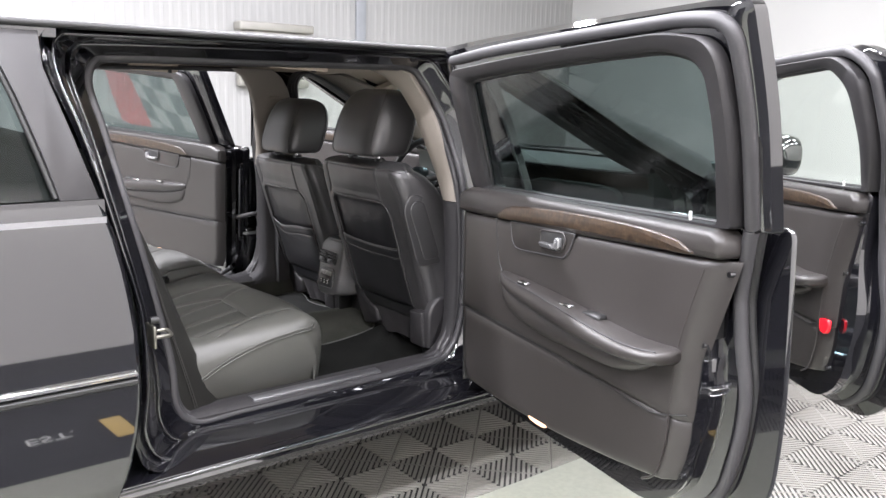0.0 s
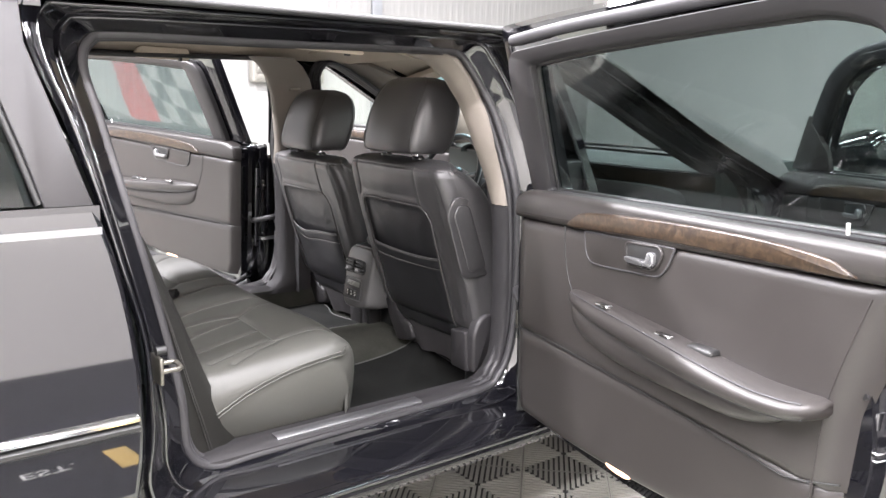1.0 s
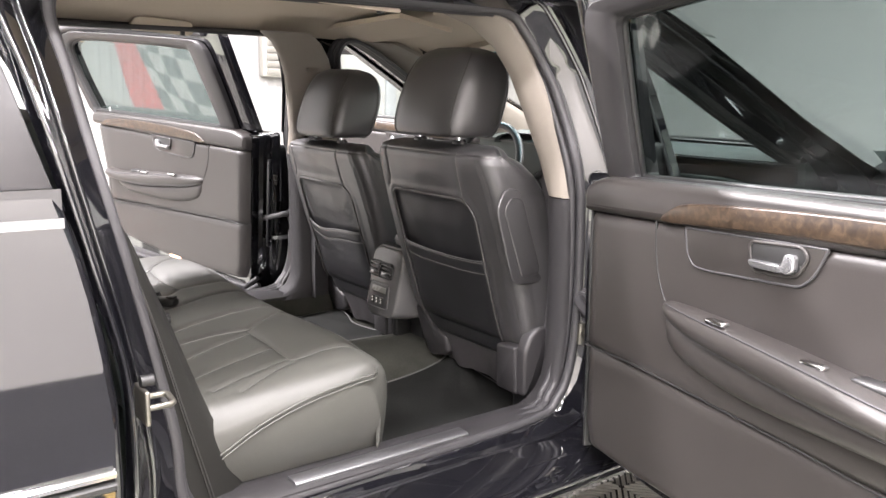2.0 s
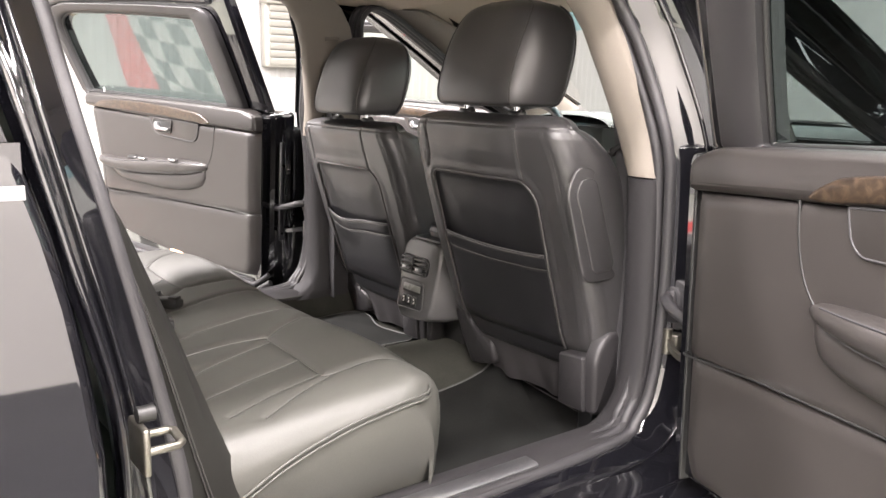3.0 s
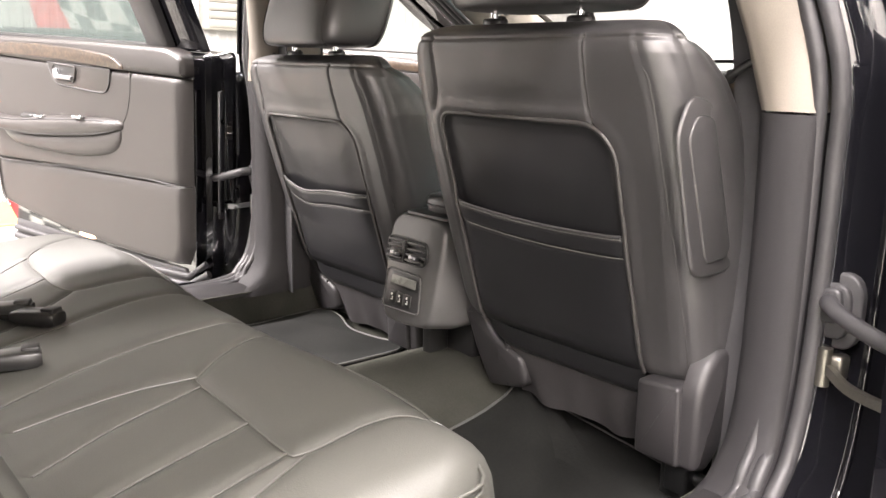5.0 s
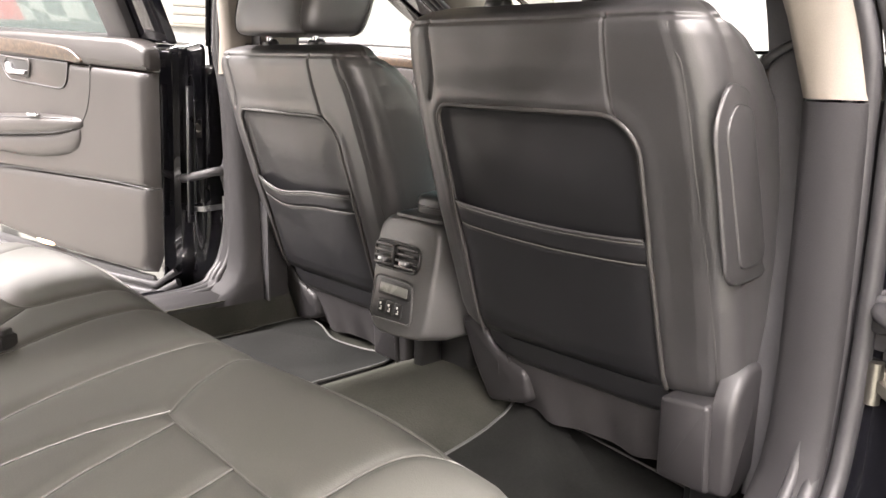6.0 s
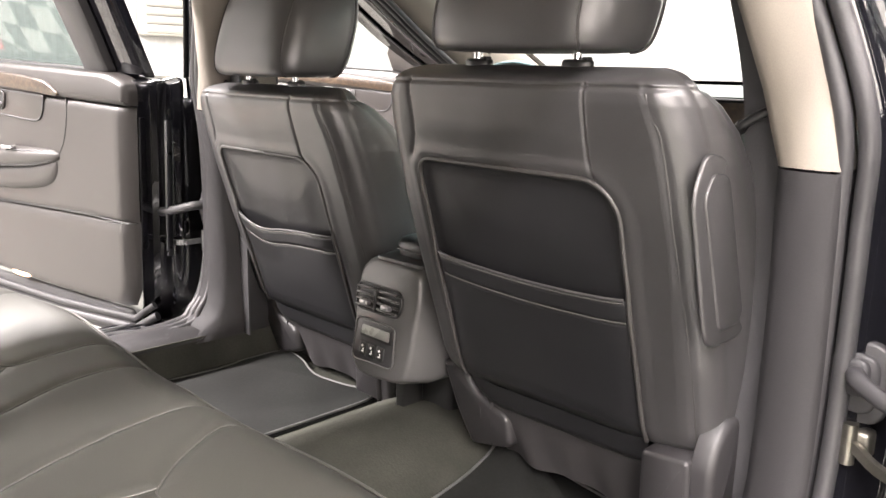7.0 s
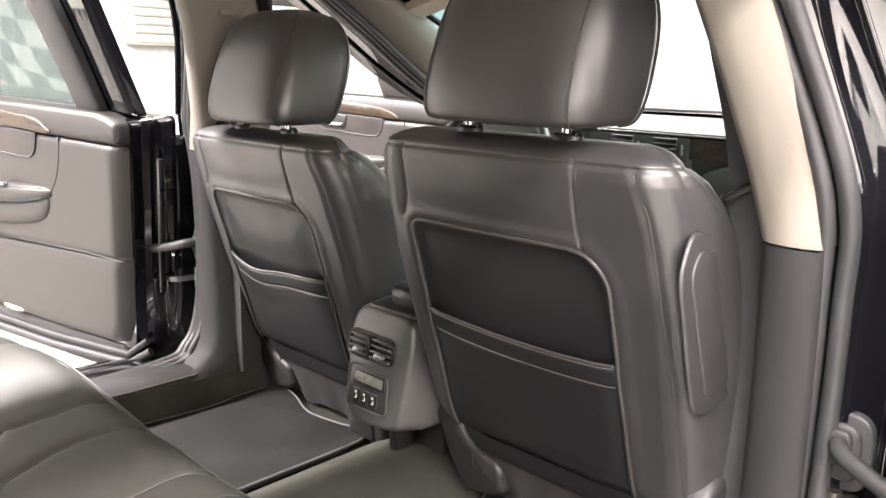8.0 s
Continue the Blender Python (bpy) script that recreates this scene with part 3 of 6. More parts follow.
        for q in ks:
            k = min(int(q), len(rows) - 2)
            f = q - k
            ring = []
            for m in range(nu + 1):
                s_ = m / nu
                s_ = 0.5 - 0.5 * math.cos(math.pi * s_) if m in (0, nu) else 0.004 + 0.992 * s_
                a, b = rows[k], rows[k + 1]
                ul, ur = a[0] + (b[0] - a[0]) * f, a[1] + (b[1] - a[1]) * f
                u = ul + (ur - ul) * s_
                v = vv(k, s_) * (1 - f) + vv(k + 1, s_) * f
                d = min(u - ul, ur - u, v - vv(0, s_), vv(len(rows) - 1, s_) - v)
                ring.append(bulge(u, v, thick + edge(d)))
            rings.append(ring)
        return put(name, loft_bm(rings, cap=False, closed=False), M_TRIM2, lab, sharp=60)

    x0 = 0.034 if near_rear else 0.0
    cap_l = round_loop([(x0, 0.868), (x0, 0.918), (x0 + 0.06, 0.938), (0.40, 0.940), (1.00 + ext, 0.934), (1.022 + ext, 0.918), (1.018 + ext, 0.883), (0.60, 0.872)], [0.01, 0.03, 0.1, 0.1, 0.02, 0.02, 0.02, 0.1])
    put("upper_cap", slab_bm(cap_l, 0.052, lambda u, v, n: to(u, v, n - 0.030 + 0.006 * math.sin(math.pi * min(1, max(0, u)))), 0.014), M_TRIM2)

    def sv(u):
        """Height of the joint between the upper and the lower panel."""
        P = [(0.0, 0.598), (0.20, 0.603), (0.377, 0.598), (0.587, 0.589), (0.761, 0.577), (0.895, 0.566), (0.915, 0.570), (1.0, 0.592)]
        u -= sh
        for (a, b), (c, d) in zip(P, P[1:]):
            if u <= c:
                return b + (d - b) * max(0.0, (u - a) / (c - a))
        return P[-1][1]
    panel([(x0, 0.988 + sh, 0.600, 0.568, 0.003), (x0, 1.000 + sh, 0.670, 0.690), (x0, 1.034 + sh, 0.76, 0.785), (x0, 1.058 + sh, 0.830, 0.850), (x0, 1.068 + sh, 0.866, 0.880)], 0.015, "upper_panel", "dark grey soft upper door panel")
    panel([(x0 + 0.02, 0.950 + sh, 0.394, 0.446, -0.020), (x0, 0.970 + sh, 0.44, 0.485), (x0, 0.984 + sh, 0.52, 0.53), (x0, 0.988 + sh, 0.603, 0.571, 0.003)], 0.011, "lower_panel", "dark grey lower door panel")
    put("seam", tube_bm([bulge(x0 - 0.001, sv(x0), -0.004), bulge(x0 + 0.001, sv(x0), 0.008)] + [bulge(u, sv(u), 0.0140) for u in [x0 + 0.010 + (0.974 + sh - x0) * i / 30 for i in range(31)]], 0.0017), M_BLACKRUB)
    # curved style line from the wood end down to the pull
    put("style_line", tube_bm([bulge(u + sh, v, 0.0142) for u, v, _ in spline([(0.262, 0.872, 0), (0.266, 0.816, 0), (0.280, 0.765, 0), (0.304, 0.728, 0)], 8)], 0.0021), M_BLACKRUB)
    # folded edge beside the latch
    put("edge_fold", tube_bm([bulge(u + sh, v, 0.0135) for u, v, _ in spline([(1.012, 0.862, 0), (0.985, 0.79, 0), (0.957, 0.70, 0), (0.944, 0.60, 0), (0.936, 0.52, 0), (0.915, 0.452, 0), (0.88, 0.428, 0)], 6)], 0.0028, k=6), M_TRIM2)
    # wood strip
    wl = spline([Vector((u + sh, v, 0)) for u, v in ((0.286, 0.876), (0.312, 0.900), (0.376, 0.913), (0.593, 0.922), (0.81, 0.921), (0.935, 0.912), (0.972, 0.902), (0.986, 0.886), (0.813, 0.887), (0.595, 0.886), (0.393, 0.879))], 4, True)
    put("wood_strip", slab_bm([(p.x, p.y - 0.002) for p in wl], 0.008, lambda u, v, n: to(u, v, n + 0.0165 + 0.006 * math.sin(math.pi * u)), 0.004), M_WOOD, "dark burl wood trim strip")
    # inner handle plate, cup and lever
    def S(pts):
        return [(u + sh, v) for u, v in pts]
    hp = round_loop(S([(0.343, 0.870), (0.350, 0.828), (0.366, 0.810), (0.400, 0.808), (0.586, 0.816), (0.609, 0.836), (0.628, 0.874)]), [0.004, 0.02, 0.016, 0.02, 0.02, 0.02, 0.004])
    put("handle_plate", slab_bm(hp, 0.006, lambda u, v, n: bulge(u, v, n + 0.012), 0.003), M_TRIM2)
    put("plate_edge", tube_bm([bulge(u, v, 0.0165) for u, v in hp], 0.0022, True), M_RUBBER)
    cl = round_loop(S([(0.490, 0.868), (0.588, 0.872), (0.600, 0.858), (0.582, 0.829), (0.498, 0.826)]), 0.012)
    put("handle_cup", slab_bm(cl, 0.003, lambda u, v, n: bulge(u, v, n + 0.0175), 0.001), M_PLASTIC, "dark handle cup")
    put("handle_rim", tube_bm([bulge(u, v, 0.020) for u, v in cl], 0.0028, True), M_TRIM2)
    ll = round_loop(S([(0.498, 0.843), (0.500, 0.836), (0.508, 0.832), (0.574, 0.832), (0.583, 0.838), (0.583, 0.857), (0.576, 0.861), (0.566, 0.860), (0.560, 0.843)]), 0.004)
    put("handle", slab_bm(ll, 0.010, lambda u, v, n: bulge(u, v, n + 0.021), 0.003), M_SILVER, "silver door lever")
    # arm rest pod
    A = [(0.305, 0.705, 0.010, 0.020), (0.33, 0.690, 0.022, 0.030), (0.40, 0.674, 0.032, 0.034), (0.52, 0.660, 0.038, 0.034), (0.68, 0.652, 0.042, 0.026), (0.80, 0.652, 0.040, 0.025), (0.86, 0.660, 0.030, 0.021), (0.90, 0.670, 0.018, 0.012)]
    B = [(0.296, 0.729, 0.012, 0.008), (0.325, 0.727, 0.030, 0.017), (0.40, 0.718, 0.046, 0.025), (0.52, 0.708, 0.056, 0.029), (0.63, 0.698, 0.062, 0.030), (0.745, 0.689, 0.066, 0.027), (0.85, 0.685, 0.068, 0.022), (0.92, 0.688, 0.066, 0.020), (0.955, 0.693, 0.055, 0.016), (0.968, 0.697, 0.030, 0.008)]
    for nm, prof, lab in (("pull_scoop", A, ""), ("arm_rest", B, "padded pull and arm rest")):
        rings = []
        prof = [tuple(p) for p in spline([Vector(p) for p in prof], 3)]
        for u, v, dn, hv in prof:
            if mirror:
                u, dn = 0.30 + (u - 0.30) * 0.955, dn * 0.72
            rr = []
            for i in range(20):
                c, s_ = sup(2 * math.pi * i / 20, 2.5)
                rr.append(to(u + sh, v + hv * s_, 0.012 + dn * max(c, -0.3)))
            rings.append(rr)
        put(nm, loft_bm(rings), M_TRIM2, lab, sharp=70)
    for k, h in ((0.70, 0.84), (-0.72, 0.80)):
        put("arm_seam", tube_bm(spline([to(u + sh, v + hv * k, 0.012 + dn * (0.72 if mirror else 1.0) * h) for u, v, dn, hv in [(0.30 + (q[0] - 0.30) * (0.955 if mirror else 1.0), *q[1:]) for q in B[1:-1]]], 5), 0.0016), M_RUBBER)
    # switches on the arm rest
    for u, v in ((0.455, 0.741), (0.640, 0.726)):
        put("switch", box_bm(u + sh - 0.020, u + sh + 0.020, -0.054, -0.038, v - 0.006, v + 0.002, 0.003), M_CHROME, "chrome window switch")
    put("switch_pad", box_bm(0.69 + sh, 0.75 + sh, -0.042, -0.012, 0.706, 0.724, 0.006), M_PLASTIC)
    # lock pin, courtesy lamp, screws, latch
    pu = 0.954 if near_rear else 0.915
    put("lock_pin", tube_bm([to(pu, 0.920, -0.006), to(pu, 0.956, -0.004)], 0.0028), M_LETTER, "pale lock pin")
    lu = 0.478 if near_rear else 0.43
    lamp = [(lu + 0.040 * c, 0.404 + 0.008 * s_) for c, s_ in (sup(2 * math.pi * i / 16, 2.4) for i in range(16))]
    put("courtesy_lamp", slab_bm(lamp, 0.006, lambda u, v, n: to(u, v, n + 0.010), 0.002), M_DISPLAY if front else M_LAMPGLOW, "courtesy lamp lens" if front else "small lit courtesy lamp")
    if front:
        rf = round_loop([(0.897, 0.595), (0.933, 0.595), (0.932, 0.566), (0.920, 0.554), (0.900, 0.560)], 0.008)
        put("reflector", slab_bm(rf, 0.010, lambda u, v, n: bulge(u, v, n + 0.012), 0.003), M_REFLECT, "red reflector")
    for u, v in ((1.053, 0.858), (1.000, 0.722), (0.960, 0.460)):
        put("screw", tube_bm([to(u + sh, v, -0.018), to(u + sh, v, -0.007)], 0.0050, k=10), M_IRON)
    lx = 1.004 if near_rear else 0.978 if front else 0.925
    lt = round_loop([(0, 0.60), (0.0, 0.70), (0.040, 0.70), (0.040, 0.60)], 0.008)
    put("latch_plate", slab_bm(lt, 0.008, lambda u, v, n: Vector((lx + n, 0.020 + u, v)), 0.002), M_PAINT, "black latch plate")
    put("latch_jaw", join_bm(box_bm(lx, lx + 0.018, 0.016, 0.050, 0.643, 0.646, 0.0012), box_bm(lx, lx + 0.018, 0.016, 0.050, 0.633, 0.635, 0.0010)), M_CHROME, "chrome latch jaw")
    put("edge_cover", slab_bm(round_loop([(0.0, 0.60), (0.0, 0.82), (0.035, 0.82), (0.035, 0.60)], 0.01), 0.004, lambda u, v, n: Vector((lx - 0.002 + n, 0.018 + u, v)), 0.002), M_BLACKRUB)
    if near_rear:
        # added dull strip that stops the glossy hinge edge mirroring the floor
        put("hinge_edge_mask", box_bm(0.0215, 0.0285, 0.004, 0.100, 0.372, 0.925, 0.003), M_BLACKRUB, "added dull black strip hiding the glossy hinge edge")
    if not front and mirror:
        put("bottom_seal", join_bm(box_bm(0.030, 0.850, 0.008, 0.040, 0.306, 0.384, 0.010), tube_bm([to(-0.03, 0.375, -0.03), to(0.02, 0.340, -0.008), to(0.30, 0.326, -0.006), to(0.84, 0.330, -0.006)], 0.011, k=10), tube_bm([to(-0.02, 0.400, -0.03), to(0.02, 0.364, -0.008), to(0.30, 0.352, -0.006), to(0.84, 0.356, -0.006)], 0.009, k=10)), M_RUBBER, "grey ridged rubber seal under the panel")
        # hinge edge hardware: perforated bracket strip
        put("hinge_strip", box_bm(-0.047, -0.040, 0.05, 0.068, 0.52, 0.84, 0.003), M_IRON, "dark metal hinge strip")
    if front:
        # door mirror outside and sail cover
        put("sail_cover", slab_bm([(0.06, 0.945), (0.30, 0.945), (0.315, 1.00), (0.26, 1.105)], 0.014, lambda u, v, n: to(u, v, lin(v) + n - 0.012), 0.004), M_TRIM2, "grey mirror corner cover")
        rings = []
        for d, w, h in ((0.10, 0.05, 0.035), (0.16, 0.10, 0.06), (0.19, 0.12, 0.075), (0.235, 0.11, 0.07), (0.26, 0.07, 0.04)):
            rings.append([to(0.10 + w * c, 1.00 + h * s_, -d) for c, s_ in (sup(2 * math.pi * i / 20, 3.0) for i in range(20))])
        put("mirror_housing", loft_bm(rings), M_PAINT, "black door mirror housing")
    return door


H_REAR = (0.842, 0.022, 0.0)
A_REAR = 14.7
for mir in (False, True):
    build_door(H_REAR, A_REAR, False, mir, "open rear limousine door with dark grey trim and burl wood")
H_FRONT = (0.875, 1.17, 0.0)
A_FRONT = 36.0
for mir in (False, True):
    build_door(H_FRONT, A_FRONT - (18.0 if mir else 0.0), True, mir, "open front door with clear window and burl wood")


# ---- pillars, sills, floor of the car ----
def pillar(mirror):
    # trim face runs along the seal; beige above, grey below with a flared foot
    def ring(z, xi, xo, yi, yo, d=0.05):
        e = 0.22 if z < 0.865 else 0.15
        return [Vector((xi, yi, z)), Vector((xi + 0.012, yi - 0.010, z)), Vector(((xi + xo) / 2, (yi + yo) / 2 - 0.014, z)), Vector((xo - 0.006, yo - 0.008, z)), Vector((xo, yo, z)), Vector((xo, yo + d, z)), Vector((xi + 0.02, yi + e + 0.02, z)), Vector((xi - 0.012, yi + e, z)), Vector((xi - 0.016, yi + 0.07, z))]
    lo = [(0.36, 0.609, 0.690, 0.005, -0.02), (0.372, 0.608, 0.690, 0.050, 0.030), (0.385, 0.607, 0.689, 0.088, 0.062), (0.405, 0.605, 0.688, 0.116, 0.088), (0.435, 0.607, 0.687, 0.133, 0.108), (0.48, 0.609, 0.686, 0.140, 0.122), (0.56, 0.611, 0.685, 0.141, 0.130), (0.72, 0.612, 0.683, 0.135, 0.130), (0.863, 0.611, 0.681, 0.126, 0.124)]
    part("lower_pillar_trim", loft_bm([ring(*r) for r in lo]), M_PILLAR, car, "dark grey lower pillar trim", mirror=mirror, sharp=60)
    hi = [(0.866, 0.611, 0.681, 0.126, 0.124), (0.95, 0.592, 0.665, 0.108, 0.122), (1.05, 0.562, 0.635, 0.082, 0.100), (1.13, 0.536, 0.609, 0.060, 0.080), (1.19, 0.512, 0.591, 0.030, 0.055), (1.235, 0.482, 0.577, -0.015, 0.022), (1.262, 0.445, 0.565, -0.07, -0.02)]
    part("upper_pillar_trim", loft_bm([ring(*r) for r in hi]), M_BEIGE, car, "beige upper pillar trim", mirror=mirror, sharp=60)
    # sill cover with bright plate
    sp = [(0.600, 0.330), (0.600, 0.368), (0.618, 0.382), (0.66, 0.388), (0.692, 0.387), (0.708, 0.379), (0.708, 0.33)]
    ys = [-0.80, -0.74, -0.5, -0.2, 0.0, 0.08]
    part("sill_cover", loft_bm([[(x, y, z) for x, z in sp] for y in ys]), M_TRIM, car, "dark grey sill cover", mirror=mirror)
    pl = [(0.664, 0.3865), (0.664, 0.3910), (0.669, 0.3925), (0.694, 0.3915), (0.699, 0.388), (0.699, 0.3840)]
    part("sill_plate", loft_bm([[(x, y, z) for x, z in pl] for y in (-0.56, -0.52, -0.3, -0.16)]), M_SATIN, car, "brushed metal sill plate", mirror=mirror)
    # strap boot, check strap and hinge
    lp = [(0.716 + 0.033 * c, 0.632 + 0.048 * s_) for c, s_ in (sup(2 * math.pi * i / 24, 3.2) for i in range(24))]
    def jf(u, v, n):
        return Vector((u, 0.166 - n, v))
    part("strap_boot", join_bm(slab_bm(lp, 0.012, jf, 0.004), slab_bm([(0.716 + (a - 0.716) * 0.66, 0.632 + (b - 0.632) * 0.72) for a, b in lp], 0.019, jf, 0.004), slab_bm([(0.716 + (a - 0.716) * 0.40, 0.640 + (b - 0.632) * 0.45) for a, b in lp], 0.027, jf, 0.004)), M_RUBBER, car, "grey rubber wiring boot", mirror=mirror)
    part("check_strap", sweep_bm(spline([(0.714, 0.15, 0.644), (0.722, 0.125, 0.645), (0.752, 0.108, 0.636), (0.80, 0.095, 0.624), (0.862, 0.09, 0.615)], 6), circle(0.0105, 10)), M_RUBBER, car, "grey rubber wiring sleeve", mirror=mirror)
    part("hinge", join_bm(box_bm(0.694, 0.738, 0.146, 0.172, 0.545, 0.578, 0.005), tube_bm([(0.716, 0.146, 0.538), (0.716, 0.146, 0.586)], 0.009, k=10), tube_bm([(0.703, 0.142, 0.562), (0.703, 0.148, 0.562)], 0.007, k=8), sweep_bm(spline([(0.720, 0.145, 0.562), (0.77, 0.112, 0.552), (0.86, 0.10, 0.545)], 5), [(-0.004, -0.006), (0.004, -0.006), (0.004, 0.006), (-0.004, 0.006)])), M_IRON if mirror else M_STEEL, car, "metal door hinge arm", mirror=mirror)
    part("hinge_flange", box_bm(0.800, 0.868, 0.108, 0.205, 0.36, 0.885 if mirror else 1.0, 0.03 if mirror else 0.008), M_PAINT if mirror else M_BLACKRUB, car, mirror=mirror)
    # striker on the rear jamb
    part("striker", join_bm(tube_bm([(0.788, -0.85, 0.645), (0.788, -0.820, 0.645), (0.794, -0.814, 0.645), (0.818, -0.814, 0.641), (0.824, -0.820, 0.641), (0.824, -0.85, 0.641)], 0.0048, k=10), box_bm(0.780, 0.832, -0.858, -0.850, 0.616, 0.668, 0.003)), M_STEEL, car, "bright metal striker loop", mirror=mirror)
    part("bump_stop", tube_bm([(0.806, -0.856, 0.676), (0.806, -0.838, 0.676)], 0.009, k=12), M_BLACKRUB, car, "black rubber bump stop", mirror=mirror)


for mir in (False, True):
    pillar(mir)

# floor pan with the raised tunnel
rings = []
for i in range(13):
    y = -0.75 + 2.0 * i / 12
    rise = max(0.0, y - 0.95) * 0.9
    rings.append([(x, y, z + rise) for x, z in ((-0.66, 0.33), (-0.60, 0.30), (-0.30, 0.285), (-0.20, 0.292), (-0.13, 0.335), (-0.06, 0.362), (0.0, 0.366), (0.06, 0.362), (0.13, 0.335), (0.20, 0.292), (0.30, 0.285), (0.60, 0.30), (0.66, 0.33))])
part("floor_carpet", loft_bm(rings, cap=False, closed=False), M_CARPET, car, "worn dark grey carpet over a centre tunnel")
for sx in (-1, 1):
    part("side_carpet", loft_bm([[(sx * x, y, z) for x, z in ((0.590, 0.285), (0.592, 0.33), (0.602, 0.372), (0.64, 0.376))] for y in (-0.62, -0.3, 0.0, 0.3, 0.6, 1.0)], cap=False, closed=False), M_CARPET, car)
part("underbody", box_bm(-0.70, 0.70, -4.2, 2.8, 0.245, 0.279, 0.01), M_BLACKRUB, car)


# ---- front seats ----
def smooth01(a, b, v):
    t = np.clip((v - a) / (b - a), 0.0, 1.0)
    return t * t * (3 - 2 * t)


def poly_dist(X, Z, pts):
    """Distance of every (X, Z) from a polyline."""
    best = np.full(X.shape, 9.0)
    for (ax, az), (bx, bz) in zip(pts, pts[1:]):
        dx, dz = bx - ax, bz - az
        t = np.clip(((X - ax) * dx + (Z - az) * dz) / (dx * dx + dz * dz), 0, 1)
        best = np.minimum(best, np.hypot(X - ax - t * dx, Z - az - t * dz))
    return best


def grid_part(name, V, material, parent, label="", wrap=False, caps=False):
    """Links rows of points as one smooth mesh."""
    n, k = V.shape[:2]
    i, j = np.meshgrid(np.arange(n - 1), np.arange(k if wrap else k - 1), indexing="ij")
    j2 = (j + 1) % k
    F = np.stack([i * k + j, i * k + j2, (i + 1) * k + j2, (i + 1) * k + j], -1).reshape(-1, 4)
    faces = F.tolist()
    if caps:
        faces += [list(range(k))[::-1], list(range((n - 1) * k, n * k))]
    me = bpy.data.meshes.new(name)
    me.from_pydata(V.reshape(-1, 3).tolist(), [], faces)
    me.polygons.foreach_set("use_smooth", [True] * len(me.polygons))
    me.materials.append(material)
    ob = new(name, me)
    ob.parent = parent
    return tagged(ob, label)


# backrest by height: half width, rear y, depth
BACK_KEY = np.array([
    (0.474, 0.185, 0.165, 0.10), (0.478, 0.212, 0.148, 0.13), (0.486, 0.232, 0.132, 0.165), (0.498, 0.241, 0.124, 0.185), (0.52, 0.245, 0.115, 0.195), (0.60, 0.249, 0.090, 0.190),
    (0.68, 0.251, 0.064, 0.192), (0.78, 0.252, 0.033, 0.182), (0.86, 0.248, 0.008, 0.168), (0.90, 0.243, -0.005, 0.152), (0.93, 0.236, -0.015, 0.128), (0.943, 0.230, -0.018, 0.108),
    (0.950, 0.225, -0.017, 0.092), (0.957, 0.218, -0.010, 0.080), (0.963, 0.208, 0.002, 0.066), (0.967, 0.196, 0.014, 0.052), (0.970, 0.178, 0.026, 0.036)])
BACK_SEAMS = [
    [(-0.170, 0.950), (-0.172, 0.915), (-0.178, 0.875), (-0.192, 0.846)],
    [(0.118, 0.950), (0.116, 0.90), (0.115, 0.865), (0.120, 0.838)],
]
SIDE_SEAM = [(0.194, 0.950), (0.203, 0.915), (0.211, 0.887), (0.217, 0.765), (0.222, 0.659), (0.222, 0.56), (0.220, 0.482)]
POCKET_L, POCKET_R, POCKET_T = -0.182, 0.151, 0.841


def pocket_sd(X, Z):
    """Signed distance from the arched pocket outline, negative inside."""
    cx, hw = (POCKET_L + POCKET_R) / 2, (POCKET_R - POCKET_L) / 2
    r = np.where(X > cx, 0.052, 0.026)
    qx, qz = np.abs(X - cx) - hw + r, Z - POCKET_T + r
    return np.minimum(np.maximum(qx, qz), 0.0) + np.hypot(np.maximum(qx, 0), np.maximum(qz, 0)) - r


def back_relief(X, Z):
    """How far the cover stands out of the plain rear face."""
    d = np.zeros(X.shape)
    e = poly_dist(X, Z, SIDE_SEAM)
    d -= 0.0018 * np.exp(-(e / 0.0026) ** 2)
    for q in BACK_SEAMS:
        e = poly_dist(X, Z, q)
        d -= 0.0028 * np.exp(-(e / 0.0026) ** 2) + 0.0009 * np.exp(-(e / 0.010) ** 2)
    e = np.abs(Z - 0.947)
    d -= 0.0034 * np.exp(-(e / 0.0026) ** 2) + 0.0018 * np.exp(-(e / 0.010) ** 2)
    s = pocket_sd(X, Z)
    d += 0.0022 * np.exp(-((s - 0.010) / 0.010) ** 2)
    d -= 0.0065 * smooth01(0.002, -0.009, s)
    d += 0.0050 * smooth01(-0.015, -0.08, s) * smooth01(0.69, 0.76, Z)
    d += 0.0045 * np.exp(-((X + 0.02) / 0.13) ** 2 - ((Z - 0.895) / 0.030) ** 2)
    d += 0.0004 * np.sin(X * 61 + Z * 23) * np.sin(Z * 47 - X * 19 + 1.0)
    return d


def back_key(z):
    z = np.asarray(z, float)
    return [np.interp(z, BACK_KEY[:, 0], BACK_KEY[:, i]) for i in (1, 2, 3)]


def back_face(x, z, off=0.0):
    """A point on the rear face of the backrest."""
    w, y, d = (float(v) for v in back_key(z))
    r = 0.044
    yy = y - 0.004 * (1 - min(1.0, abs(x) / w) ** 2)
    if abs(x) > w - r:
        yy = y + r - math.sqrt(max(0.0, r * r - (abs(x) - w + r) ** 2))
    rel = float(back_relief(np.array([x]), np.array([z]))[0])
    return Vector((x, yy - rel - off, z - 0.3 * off))


